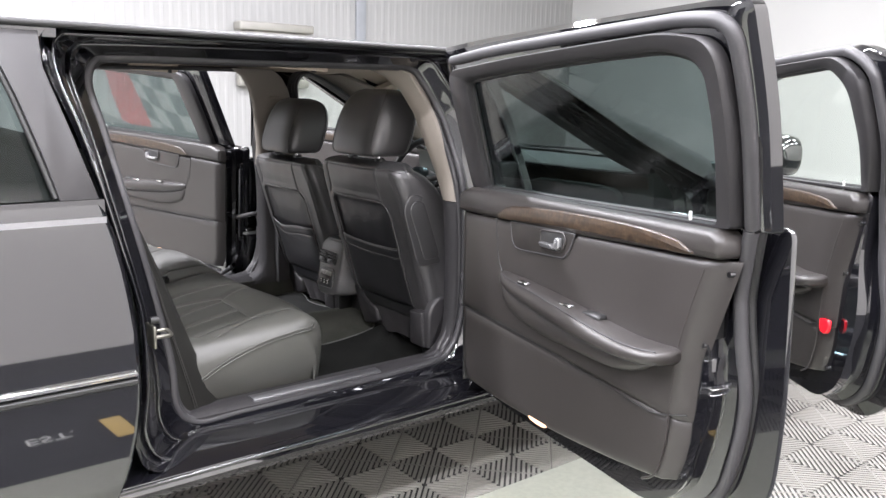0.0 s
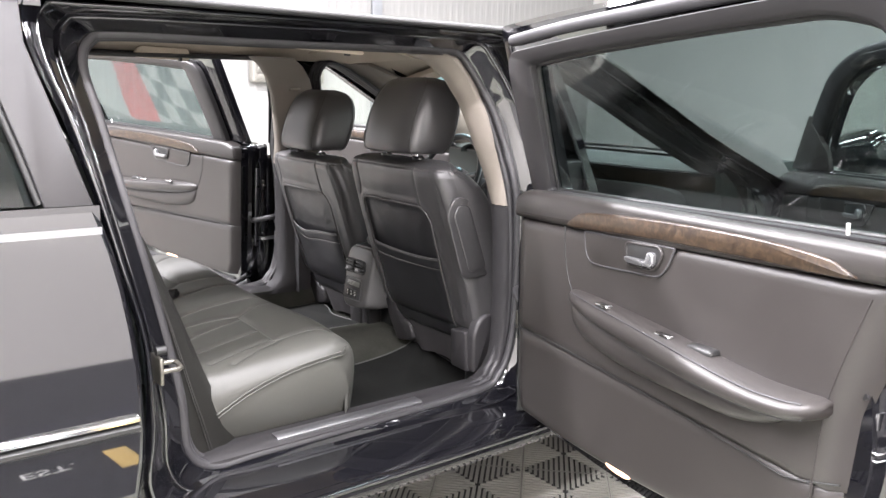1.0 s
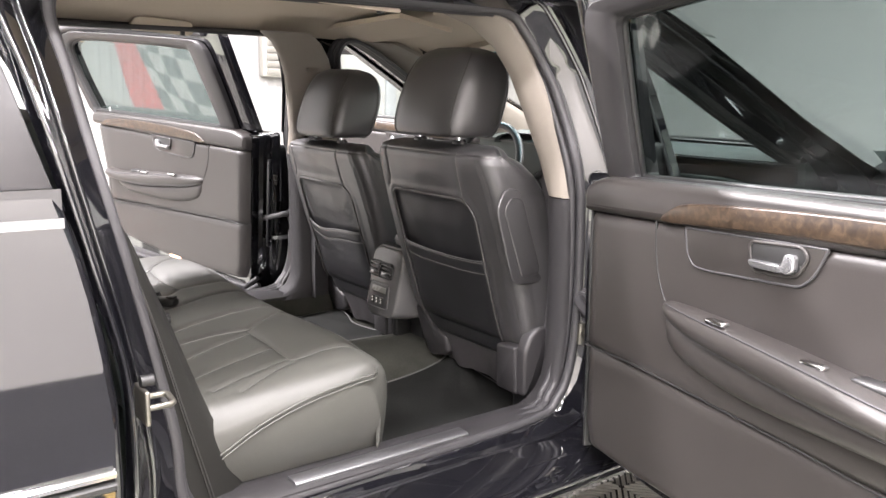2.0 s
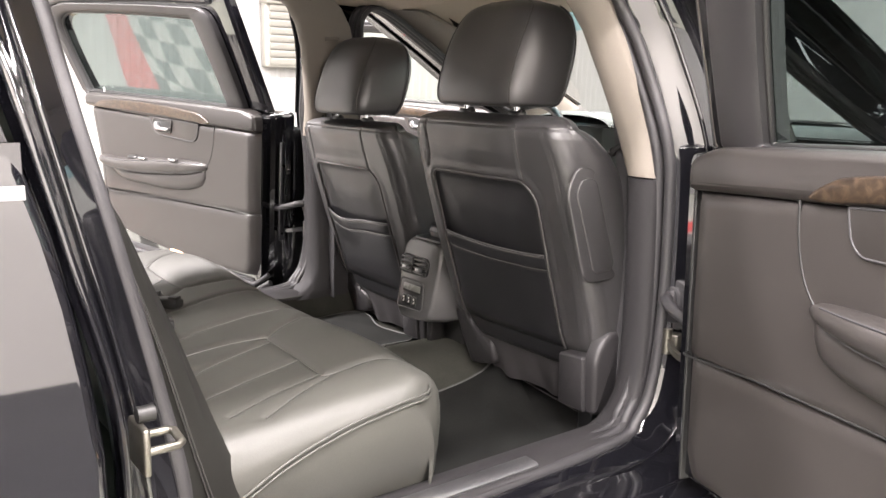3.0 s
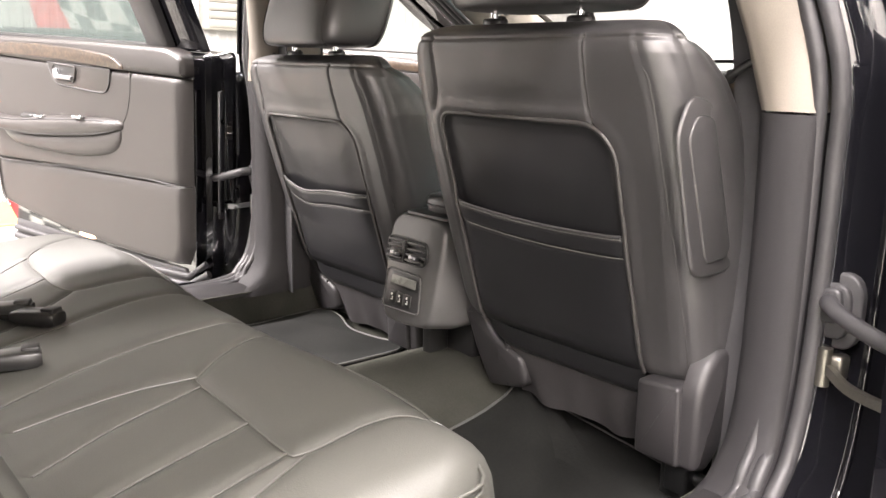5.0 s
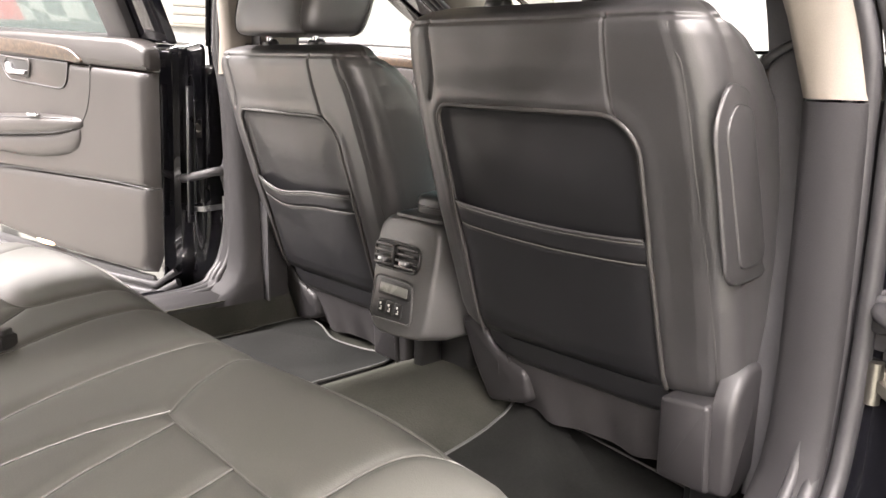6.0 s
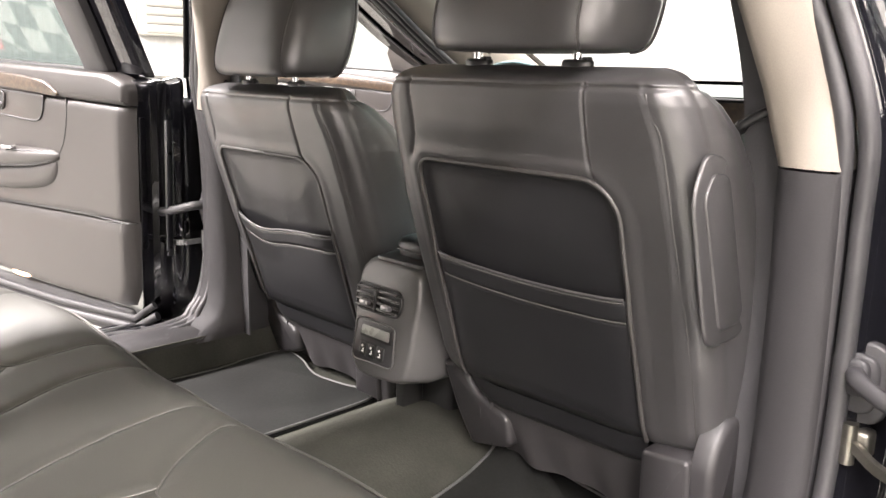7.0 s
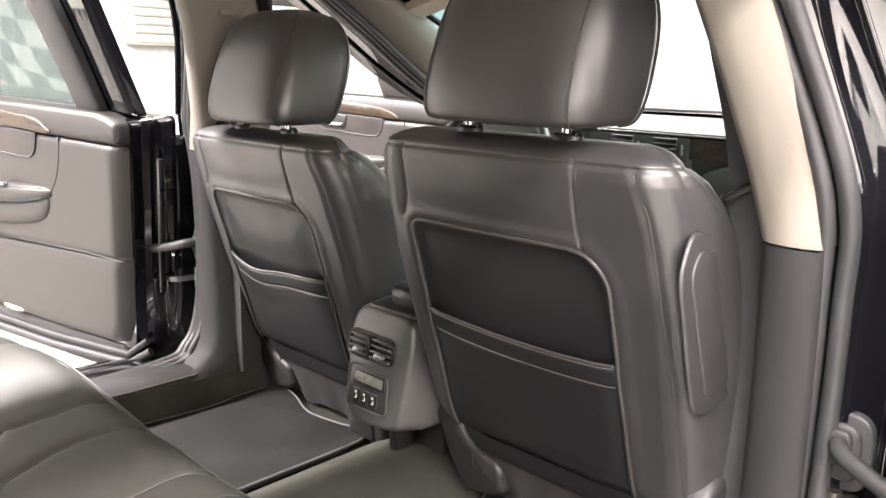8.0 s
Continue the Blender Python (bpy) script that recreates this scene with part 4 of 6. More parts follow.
def back_mesh():
    zs = np.concatenate([np.linspace(0.474, 0.498, 10)[:-1], np.linspace(0.498, 0.80, 90)[:-1], np.linspace(0.80, 0.970, 84)])
    rows = []
    for z in zs:
        w, y, d = (float(v) for v in back_key(z))
        r, rf = min(0.044, d * 0.42), min(0.044, d * 0.45)
        xs = np.linspace(-(w - r), w - r, 170)
        yy = y - 0.004 * (1 - (xs / w) ** 2)
        P = [np.stack([xs, yy], 1)]
        t = np.linspace(0, 1, 15)[1:] * math.pi / 2
        P.append(np.stack([w - r + r * np.sin(t), y + r - r * np.cos(t)], 1))
        ys = np.linspace(y + r, y + d - rf, 30)[1:]
        P.append(np.stack([w + 0.006 * np.sin(np.linspace(0, math.pi, 30)[1:]), ys], 1))
        t = np.linspace(0, 1, 9)[1:] * math.pi / 2
        P.append(np.stack([w - rf + rf * np.cos(t), y + d - rf + rf * np.sin(t)], 1))
        half = np.concatenate(P[1:])
        left = half[::-1].copy()
        left[:, 0] *= -1
        ring = np.concatenate([P[0], half, left[:-1]])
        rows.append(np.concatenate([ring, np.full((len(ring), 1), z)], 1))
    V = np.array(rows)
    X, Y, Z = V[..., 0], V[..., 1], V[..., 2]
    w, y, d = back_key(Z)
    face = smooth01(0.06, 0.02, Y - y)
    rel = back_relief(X, Z)
    V[..., 1] -= rel * face
    V[..., 2] -= 0.3 * rel * face * (Z > 0.5)
    # the top seam carries on round the corners
    g = 0.0032 * np.exp(-((Z - 0.947) / 0.0026) ** 2) * (1 - face)
    V[..., 0] -= np.sign(X) * g
    return V


def front_seat(xc, dy, dz, sag, outboard, label):
    seat = thing("front_seat", label, "car seat", "front seats")
    P = Matrix.Translation((xc, dy, dz))
    shift = np.array((xc, dy, dz))

    def put(name, bm, mat, parent=seat, lab="", sharp=50):
        return part(name, bm, mat, parent, lab, matrix=P, sharp=sharp)

    back = grid_part("backrest", back_mesh() + shift, M_LEATHER, seat, "black leather backrest", wrap=True, caps=True)
    # piping along the cover seams
    def run(q):
        return [back_face(float(p[0]), float(p[1]), -0.0004) for p in spline([Vector((a, b, 0)) for a, b in q], 6)]
    for q in BACK_SEAMS + [SIDE_SEAM]:
        put("seam", tube_bm(run([(a, min(b, 0.946)) for a, b in q]), 0.0013, k=6), M_PIPE, back)
    put("top_seam", tube_bm([back_face(-0.222 + 0.444 * i / 48, 0.947, -0.0004) for i in range(49)], 0.0015, k=6), M_PIPE, back)
    # lower pocket flap with a double-stitched hem
    nx, nz = 110, 100
    U, T = np.meshgrid(np.linspace(0, 1, nx), np.linspace(0, 1, nz))
    slack = sag * np.exp(-((U - 0.30) / 0.22) ** 2)
    top = 0.698 - 0.007 * U - 0.007 * np.sin(math.pi * U) - 0.8 * slack
    FX = POCKET_L + 0.004 + (POCKET_R - POCKET_L - 0.008) * U
    FZ = 0.483 + (top - 0.483) * T
    w, y, d = back_key(FZ)
    edge = 1 - (2 * U - 1) ** 10
    out = 0.0010 + 0.0080 * edge * (0.45 + 0.55 * smooth01(0.0, 0.12, T)) + 0.6 * slack * smooth01(0.55, 1.0, T)
    band = top - FZ
    out += 0.0020 * smooth01(0.031, 0.028, band) + 0.0008 * np.sin(U * 9 + 1) * np.sin(T * 7)
    for g in (0.0290, 0.0335):
        out -= 0.0016 * np.exp(-((band - g) / 0.0013) ** 2)
    out -= 0.0014 * np.exp(-((band - 0.0045) / 0.0014) ** 2)
    out -= 0.006 * smooth01(0.0025, 0.0, band)
    FV = np.stack([FX, y - 0.004 * (1 - (FX / w) ** 2) - out, FZ], -1)
    flap = grid_part("pocket_flap", FV + shift, M_POCKET, back, "dark leather map pocket")
    hem = [Vector(FV[-1, k] + np.array((0, -0.0046, 0.0))) for k in range(0, nx, 3)]
    put("pocket_hem", tube_bm(hem, 0.0024, k=8), M_LEATHER, flap)
    for zb in (0.0312, 0.0045):
        k = int(np.argmin(np.abs(band[:, nx // 2] - zb)))
        put("hem_stitch", tube_bm([Vector(FV[k, j] + np.array((0, -0.0006, 0))) for j in range(0, nx, 3)], 0.0010, k=6), M_STITCH, flap)
    lin = []
    for z in np.linspace(0.60, 0.836, 34):
        ins = math.sqrt(max(0.0, 1 - ((z - 0.789) / 0.052) ** 2)) if z > 0.789 else 1.0
        inl = math.sqrt(max(0.0, 1 - ((z - 0.815) / 0.026) ** 2)) if z > 0.815 else 1.0
        xa, xb = POCKET_L + 0.003 + 0.024 * (1 - inl), POCKET_R - 0.003 - 0.050 * (1 - ins)
        lin.append([back_face(xa + (xb - xa) * j / 40, z, 0.0012) for j in range(41)])
    grid_part("pocket_lining", np.array([[tuple(p) for p in r] for r in lin]) + shift, M_POCKET, back, "smooth dark pocket lining")
    arch = [(POCKET_L, 0.486 + (0.815 - 0.486) * i / 14) for i in range(15)]
    arch += [(POCKET_L + 0.026 - 0.026 * math.cos(a), POCKET_T - 0.026 + 0.026 * math.sin(a)) for a in [math.pi / 2 * i / 8 for i in range(1, 9)]]
    arch += [(POCKET_L + 0.026 + (POCKET_R - POCKET_L - 0.078) * i / 10, POCKET_T) for i in range(1, 10)]
    arch += [(POCKET_R - 0.052 + 0.052 * math.sin(a), POCKET_T - 0.052 + 0.052 * math.cos(a)) for a in [math.pi / 2 * i / 10 for i in range(11)]]
    arch += [(POCKET_R, 0.789 - (0.789 - 0.486) * i / 14) for i in range(1, 15)]
    put("pocket_welt", tube_bm([back_face(x, z, 0.0008 if z > 0.7 else 0.0030) for x, z in arch], 0.0034, k=10), M_PIPE, back)
    # rolled lower edge of the centre panel
    roll = []
    for i in range(15):
        a = i / 14
        z = 0.486 - 0.048 * math.sin(a * math.pi / 2)
        yy = 0.1215 + (0.486 - z) * 0.33 + 0.055 * max(0.0, a - 0.45) ** 1.6
        roll.append([(POCKET_L + 0.002 + (POCKET_R - POCKET_L - 0.004) * j / 24, yy + 0.010 * abs(2 * j / 24 - 1) ** 8, z + 0.020 * max(0.0, 1 - j / 5) ** 2) for j in range(25)])
    grid_part("lower_roll", np.array(roll) + shift, M_POCKET, back, "dark rolled lower edge")

    def side(u, v, n):
        w, y, d = (float(q) for q in back_key(v))
        return Vector((w + 0.0005 + n, u - 0.008, v))
    if outboard:
        pl = round_loop([(0.006, 0.836), (0.036, 0.884), (0.090, 0.874), (0.170, 0.674), (0.152, 0.654), (0.066, 0.652)], [0.03, 0.02, 0.02, 0.02, 0.02, 0.03])
        put("side_panel", slab_bm(pl, 0.0045, side, 0.004), M_LEATHER, back, "moulded side cover")
        pad = round_loop([(0.029, 0.832), (0.046, 0.861), (0.084, 0.856), (0.146, 0.687), (0.137, 0.674), (0.090, 0.671)], 0.014)
        put("side_panel_pad", slab_bm(pad, 0.0068, side, 0.0025), M_LEATHER, back)
    else:
        pth = [side(0.098 + 0.115 * i / 8, 0.662 + 0.034 * (i / 8) ** 1.3, 0.0012) for i in range(9)]
        put("side_seam", tube_bm(pth, 0.0018, k=6), M_PIPE, back)
    # head restraint
    HK = [(0.986, 0.096, -0.022, 0.116), (0.988, 0.120, -0.036, 0.146), (0.995, 0.131, -0.043, 0.164), (1.012, 0.136, -0.045, 0.176), (1.04, 0.137, -0.041, 0.184), (1.09, 0.134, -0.027, 0.186), (1.13, 0.127, -0.012, 0.176), (1.165, 0.113, 0.007, 0.150), (1.185, 0.092, 0.026, 0.112), (1.196, 0.055, 0.050, 0.06)]
    HK = [tuple(p) for p in spline([Vector(k) for k in HK], 3)]
    hr = [[(w * sup(2 * math.pi * i / 60, 3.8)[0] + 0.003, y + d / 2 + d / 2 * sup(2 * math.pi * i / 60, 3.8)[1], z) for i in range(60)] for z, w, y, d in HK]
    head = put("headrest", loft_bm(hr), M_LEATHER, lab="black leather headrest", sharp=80)
    for sd in (-1, 1):
        arcs = np.interp(np.linspace(0, 1, len(HK)), np.linspace(0, 1, 9), (62, 52, 46, 43, 43, 47, 54, 62, 70))
        pth = []
        for (z, w, y, d), a in zip(HK, arcs):
            c, s_ = sup(math.pi * 1.5 + radians(sd * float(a)), 3.8)
            pth.append(Vector((w * c * 1.004 + 0.003, y + d / 2 + d / 2 * s_ * 1.008, z)))
        put("headrest_seam", tube_bm(pth[2:], 0.0019, k=6), M_PIPE, head)
        # edge piping of the front cushion
        pth = [Vector((sd * w * 0.985 + 0.003, y + d * 0.80, z)) for z, w, y, d in HK[2:-3]]
        put("headrest_piping", tube_bm(pth, 0.0022, k=6), M_LEATHER, head)
    for x in (-0.086, 0.073):
        put("headrest_post", tube_bm([(x, 0.030, 0.955), (x, 0.030, 1.0)], 0.0060, k=12), M_CHROME, head, "chrome headrest post")
        collar = [(x + 0.021 * c, 0.032 + 0.014 * s_) for c, s_ in (sup(2 * math.pi * i / 20, 2.2) for i in range(20))]
        put("post_sleeve", slab_bm(collar, 0.012, lambda u, v, n: Vector((u, v, 0.966 + n)), 0.004), M_PLASTIC, head, "black post sleeve")
        put("sleeve_button", box_bm(x + 0.010, x + 0.019, 0.024, 0.036, 0.975, 0.981, 0.002), M_PLASTIC, head)
    # cushion, cloth apron, recliner covers, rails
    rings = []
    for y, w, z0, z1 in ((0.205, 0.20, 0.42, 0.52), (0.23, 0.235, 0.40, 0.56), (0.45, 0.25, 0.38, 0.575), (0.62, 0.25, 0.39, 0.58), (0.68, 0.24, 0.42, 0.565), (0.70, 0.21, 0.45, 0.54)):
        rings.append([(w * sup(2 * math.pi * i / 28, 3.5)[0], y, (z0 + z1) / 2 + (z1 - z0) / 2 * sup(2 * math.pi * i / 28, 3.5)[1]) for i in range(28)])
    put("cushion", loft_bm(rings), M_LEATHER, lab="black leather cushion")
    ap = []
    for i in range(13):
        f = i / 12
        ap.append([(-0.150 + 0.018 * f + (0.300 - 0.022 * f) * j / 40, 0.146 + 0.030 * f + 0.004 * math.sin(j * 0.55) * f + 0.003 * math.sin(j * 0.23 + 2) * f, 0.446 - 0.096 * f + 0.004 * math.sin(j * 0.35 + 1) * f) for j in range(41)])
    grid_part("rear_apron", np.array(ap) + shift, M_APRON, seat, "grey cloth apron under the seat")
    inner = round_loop([(-0.256, 0.484), (-0.210, 0.496), (-0.178, 0.450), (-0.108, 0.425), (-0.100, 0.378), (-0.120, 0.366), (-0.190, 0.350), (-0.216, 0.395)], [0.014, 0.014, 0.03, 0.014, 0.01, 0.01, 0.012, 0.03])
    put("recliner_cover", slab_bm(inner, 0.060, lambda u, v, n: Vector((u, 0.205 - n + max(0.0, 0.43 - v) * 0.1, v)), 0.010), M_TRIM, lab="dark grey inner recliner cover")
    for x in (-0.166, -0.143):
        put("cover_rib", loft_bm([[(x - 0.0035, yy, z), (x, yy - 0.005, z), (x + 0.0035, yy, z)] for z, yy in ((0.440, 0.150), (0.40, 0.1535), (0.366, 0.1565))]), M_TRIM)
    rear_plate = round_loop([(0.158, 0.374), (0.160, 0.487), (0.228, 0.492), (0.232, 0.372)], 0.008)
    put("recliner_plate", slab_bm(rear_plate, 0.050, lambda u, v, n: Vector((u, 0.152 - n - max(0.0, v - 0.42) * 0.10, v)), 0.006), M_TRIM, lab="dark grey recliner bracket cover")
    disc = round_loop([(0.108, 0.374), (0.104, 0.486), (0.122, 0.524), (0.150, 0.543), (0.180, 0.540), (0.200, 0.512), (0.190, 0.440), (0.180, 0.395), (0.140, 0.366)], [0.008, 0.02, 0.03, 0.03, 0.03, 0.03, 0.03, 0.02, 0.01], 6)
    put("recliner_disc", slab_bm(disc, 0.030, lambda u, v, n: Vector((0.226 + n, u, v)), 0.011), M_TRIM, lab="rounded grey recliner cover")
    put("rail_clamp", join_bm(box_bm(0.196, 0.236, 0.125, 0.170, 0.322, 0.372, 0.006), tube_bm([(0.236, 0.150, 0.345), (0.250, 0.150, 0.345)], 0.010, k=10)), M_IRON, lab="worn metal rail clamp")
    put("seat_rail", box_bm(0.175, 0.215, 0.15, 0.65, 0.298, 0.365, 0.004), M_PLASTIC)
    put("seat_rail", box_bm(-0.222, -0.182, 0.215, 0.65, 0.298, 0.365, 0.004), M_PLASTIC)
    put("rail_bolt", join_bm(tube_bm([(-0.203, 0.200, 0.320), (-0.203, 0.216, 0.320)], 0.0075, k=10), tube_bm([(-0.203, 0.197, 0.320), (-0.203, 0.201, 0.320)], 0.0045, k=10)), M_CHROME, lab="bright rail bolt")
    return seat


front_seat(0.325, 0.0, 0.0, 0.0, True, "black leather passenger front seat with map pocket, seen from behind")
front_seat(-0.372, 0.085, -0.043, 0.016, False, "black leather driver seat with sagging map pocket")


# ---- rear bench ----
bench = thing("bench_seat", "wide black leather rear bench with stitched pleats", "car seat")


# padded lobes in front, pleats fanning out behind them
SEAMS = [
    [(0.198, -0.290), (0.208, -0.345), (0.245, -0.413), (0.282, -0.458), (0.305, -0.469), (0.393, -0.472), (0.488, -0.475), (0.514, -0.464), (0.512, -0.380), (0.529, -0.316), (0.565, -0.308)],
    [(0.285, -0.463), (0.270, -0.516), (0.266, -0.565), (0.270, -0.65)],
    [(0.311, -0.472), (0.336, -0.570), (0.373, -0.66)],
    [(0.425, -0.474), (0.446, -0.576), (0.467, -0.66)],
    [(0.502, -0.474), (0.522, -0.566), (0.550, -0.65)],
    [(0.518, -0.466), (0.546, -0.534), (0.588, -0.61)],
    [(0.123, -0.300), (0.137, -0.434), (0.167, -0.557), (0.202, -0.65)],
    [(-0.040, -0.300), (-0.043, -0.413), (0.001, -0.537), (0.03, -0.65)],
    [(-0.155, -0.298), (-0.145, -0.36), (-0.141, -0.411), (-0.150, -0.466), (-0.247, -0.478), (-0.380, -0.464), (-0.470, -0.385), (-0.525, -0.312)],
    [(-0.375, -0.466), (-0.29, -0.58), (-0.25, -0.65)],
    [(-0.235, -0.477), (-0.175, -0.605), (-0.15, -0.65)],
    [(-0.142, -0.467), (-0.092, -0.525), (-0.048, -0.578), (-0.02, -0.65)],
]
SEAM_PTS = [[(p.x, p.y) for p in spline([Vector((a, b, 0)) for a, b in q], 40)] for q in SEAMS]
SEAM_ALL = np.array([p for q in SEAM_PTS for p in q])


def bench_top(x, y):
    """Height of the cushion, dipping along its seams."""
    f = max(0.0, min(1.0, (y + 0.66) / 0.36))
    z = 0.532 + 0.022 * f + 0.006 * math.sin(math.pi * f)
    z += 0.006 * (1 - min(1, abs(x) / 0.62) ** 2)
    for cx, cy, wx, wy, hh in ((-0.34, -0.385, 0.19, 0.12, 0.024), (0.40, -0.365, 0.15, 0.085, 0.013)):
        z += hh * math.exp(-((x - cx) / wx) ** 2 - ((y - cy) / wy) ** 2)
    d = float(np.min((SEAM_ALL[:, 0] - x) ** 2 + (SEAM_ALL[:, 1] - y) ** 2))
    z += 0.006 - 0.0030 * math.exp(-d / 0.00014) - 0.0026 * math.exp(-d / 0.000025)
    return z


FRONT = [(-0.36, 0.0), (-0.345, 0.002), (-0.33, 0.007), (-0.315, 0.016), (-0.305, 0.027), (-0.298, 0.040), (-0.294, 0.06), (-0.293, 0.09), (-0.296, 0.13), (-0.304, 0.18)]


def front_drop(y):
    for (ya, da), (yb, db) in zip(FRONT[:7], FRONT[1:7]):
        if y <= yb:
            return da + (db - da) * max(0.0, (y - ya) / (yb - ya))
    return 0.06


rings = []
XN = 440
rowsY = [(-0.70 + 0.34 * i / 110, None) for i in range(110)] + FRONT
for k, (y, drop) in enumerate(rowsY):
    row = []
    for j in range(XN + 1):
        a = -1 + 2 * j / XN
        x = 0.640 * math.copysign(abs(a) ** 0.92, a)
        edge = max(0.0, abs(x) - 0.575) / 0.065
        yy = y - (0.05 * edge ** 2 * max(0.0, min(1.0, (y + 0.50) / 0.12)))
        z = bench_top(x, y) if drop is None else bench_top(x, min(y, -0.33)) - drop
        z -= (0.030 + 0.06 * max(0.0, -0.46 - y)) * edge ** 3 * (1 if drop is None or drop < 0.07 else 0.2)
        row.append((x, yy, z))
    l, r = row[0], row[-1]
    row = [(l[0] + 0.016, l[1], 0.375), (l[0] - 0.004, l[1], 0.43), (l[0] - 0.004, l[1], l[2] - 0.022), (l[0] - 0.002, l[1], l[2] - 0.008)] + row + [(r[0] + 0.002, r[1], r[2] - 0.008), (r[0] + 0.004, r[1], r[2] - 0.022), (r[0] + 0.004, r[1], 0.43), (r[0] - 0.016, r[1], 0.375)]
    rings.append(row)
part("cushion", loft_bm(rings, cap=False, closed=False), M_BENCH, bench, "black leather cushion", sharp=70)
for q in SEAM_PTS:
    path = [Vector((x, y, bench_top(x, min(y, -0.33)) - (front_drop(y) if y > -0.36 else 0.0) + 0.0012)) for x, y in q[::5] + q[-1:]]
    part("seam", tube_bm(path, 0.0011, k=6), M_STITCH, bench)
# double welt along the front edge
for dz, dy in ((0.004, -0.001), (-0.005, 0.002)):
    pts = []
    for j in range(61):
        x = 0.60 * (-1 + 2 * j / 60)
        edge = max(0.0, abs(x) - 0.575) / 0.065
        pts.append(Vector((x, -0.301 + dy - 0.05 * edge ** 2, bench_top(x, -0.345) - 0.030 + dz - 0.05 * edge ** 3)))
    side = [(0.630, -0.345, 0.538), (0.641, -0.40, 0.533), (0.645, -0.50, 0.520), (0.646, -0.60, 0.490), (0.646, -0.68, 0.450)]
    pts = spline([Vector((-x, y, z + dz)) for x, y, z in reversed(side)] + pts[4:-4:4] + [Vector((x, y, z + dz)) for x, y, z in side], 4)
    part("welt", tube_bm(pts, 0.0020), M_BENCH, bench)
# backrest
rings = []
for z, t in ((0.48, 0.10), (0.50, 0.13), (0.60, 0.15), (0.80, 0.15), (0.95, 0.13), (1.02, 0.10), (1.04, 0.05)):
    y = -0.655 - (z - 0.5) * 0.43
    rings.append([(0.628 * sup(2 * math.pi * i / 40, 7)[0], y - t / 2 + t / 2 * sup(2 * math.pi * i / 40, 7)[1], z) for i in range(40)])
part("backrest", loft_bm(rings), M_BENCH, bench, "reclined black leather backrest")


# ---- centre console ----
console = thing("center_console", "dark grey centre console with rear air vents and climate display", "car console")


def cface(x, z, n):
    """The console's rear face, leaning forward towards the top."""
    return Vector((x, 0.1 + (z - 0.50) * 0.16 - n, z))


face_loop = [(-0.1085, 0.462), (-0.113, 0.540), (-0.112, 0.600), (-0.100, 0.626), (-0.072, 0.636), (0.0, 0.635), (0.032, 0.628), (0.042, 0.600), (0.041, 0.540), (0.038, 0.466), (0.028, 0.442), (-0.005, 0.434), (-0.070, 0.430), (-0.097, 0.438)]
face_loop = [(p.x, p.y) for p in spline([Vector((*q, 0)) for q in face_loop], 4, True)]


def shell_ring(n, kl, kr, kt, kb):
    out = []
    for x, z in face_loop:
        sx = (kr if x > -0.035 else kl) * min(1.0, abs(x + 0.035) / 0.05)
        sz = kt if z > 0.58 else (-kb if z < 0.47 else 0.0)
        out.append(cface(x + (sx if x > -0.035 else -sx), z + sz * min(1.0, abs(z - 0.53) / 0.09), n))
    return out


body = part("body", loft_bm([shell_ring(*r) for r in ((0.0, -0.006, -0.006, -0.006, -0.006), (-0.003, -0.001, -0.001, -0.001, -0.001), (-0.010, 0.001, 0.002, 0.002, 0.001), (-0.05, 0.003, 0.022, 0.007, 0.004), (-0.12, 0.006, 0.034, 0.010, 0.0), (-0.30, 0.006, 0.040, 0.006, -0.02), (-0.60, 0.006, 0.040, 0.0, -0.03))]), M_CONSOLE, console, "satin grey moulded console body", sharp=60)
part("support", box_bm(-0.07, 0.04, 0.20, 0.60, 0.352, 0.44, 0.01), M_PLASTIC, console)
part("lower_bracket", box_bm(-0.052, -0.030, 0.150, 0.20, 0.352, 0.436, 0.004), M_PLASTIC, console)
vl = round_loop([(-0.108, 0.546), (-0.110, 0.592), (0.006, 0.591), (0.006, 0.547)], 0.017, 7)
vent = part("vent_frame", slab_bm(vl, 0.0022, cface, 0.001), M_BLACKRUB, console, "black air vent")
part("vent_rim", tube_bm([cface(x, z, 0.0022) for x, z in vl], 0.0026, True), M_PLASTIC, vent)
for vx in (-0.0785, -0.0225):
    for k in range(4):
        z = 0.5535 + k * 0.0105
        bm = box_bm(-0.0235, 0.0235, -0.006, 0.006, -0.0020, 0.0020, 0.0008)
        bm.transform(Matrix.Translation(cface(vx, z, 0.006)) @ Matrix.Rotation(radians(-28), 4, "X"))
        part("slat", bm, M_CONSOLE, vent)
    bm = box_bm(-0.0085, 0.0085, -0.008, 0.006, -0.0042, 0.0042, 0.002)
    bm.transform(Matrix.Translation(cface(vx + 0.006, 0.5635, 0.014)) @ Matrix.Rotation(radians(-12), 4, "X"))
    part("vent_tab", bm, M_SILVER, vent, "silver vent tab")
part("vent_divider", box_bm(-0.0535, -0.0475, cface(0, 0.569, 0.012).y - 0.002, cface(0, 0.569, 0.0).y, 0.549, 0.590, 0.0015), M_PLASTIC, vent)
pl = round_loop([(-0.103, 0.455), (-0.100, 0.531), (-0.001, 0.529), (0.005, 0.459)], 0.012)
panel_ = part("control_panel", slab_bm(pl, 0.003, cface, 0.0015), M_PANEL, console, "dark climate control panel")
part("panel_rim", tube_bm([cface(x, z, 0.003) for x, z in pl], 0.0018, True), M_CONSOLE, panel_, "satin panel rim")
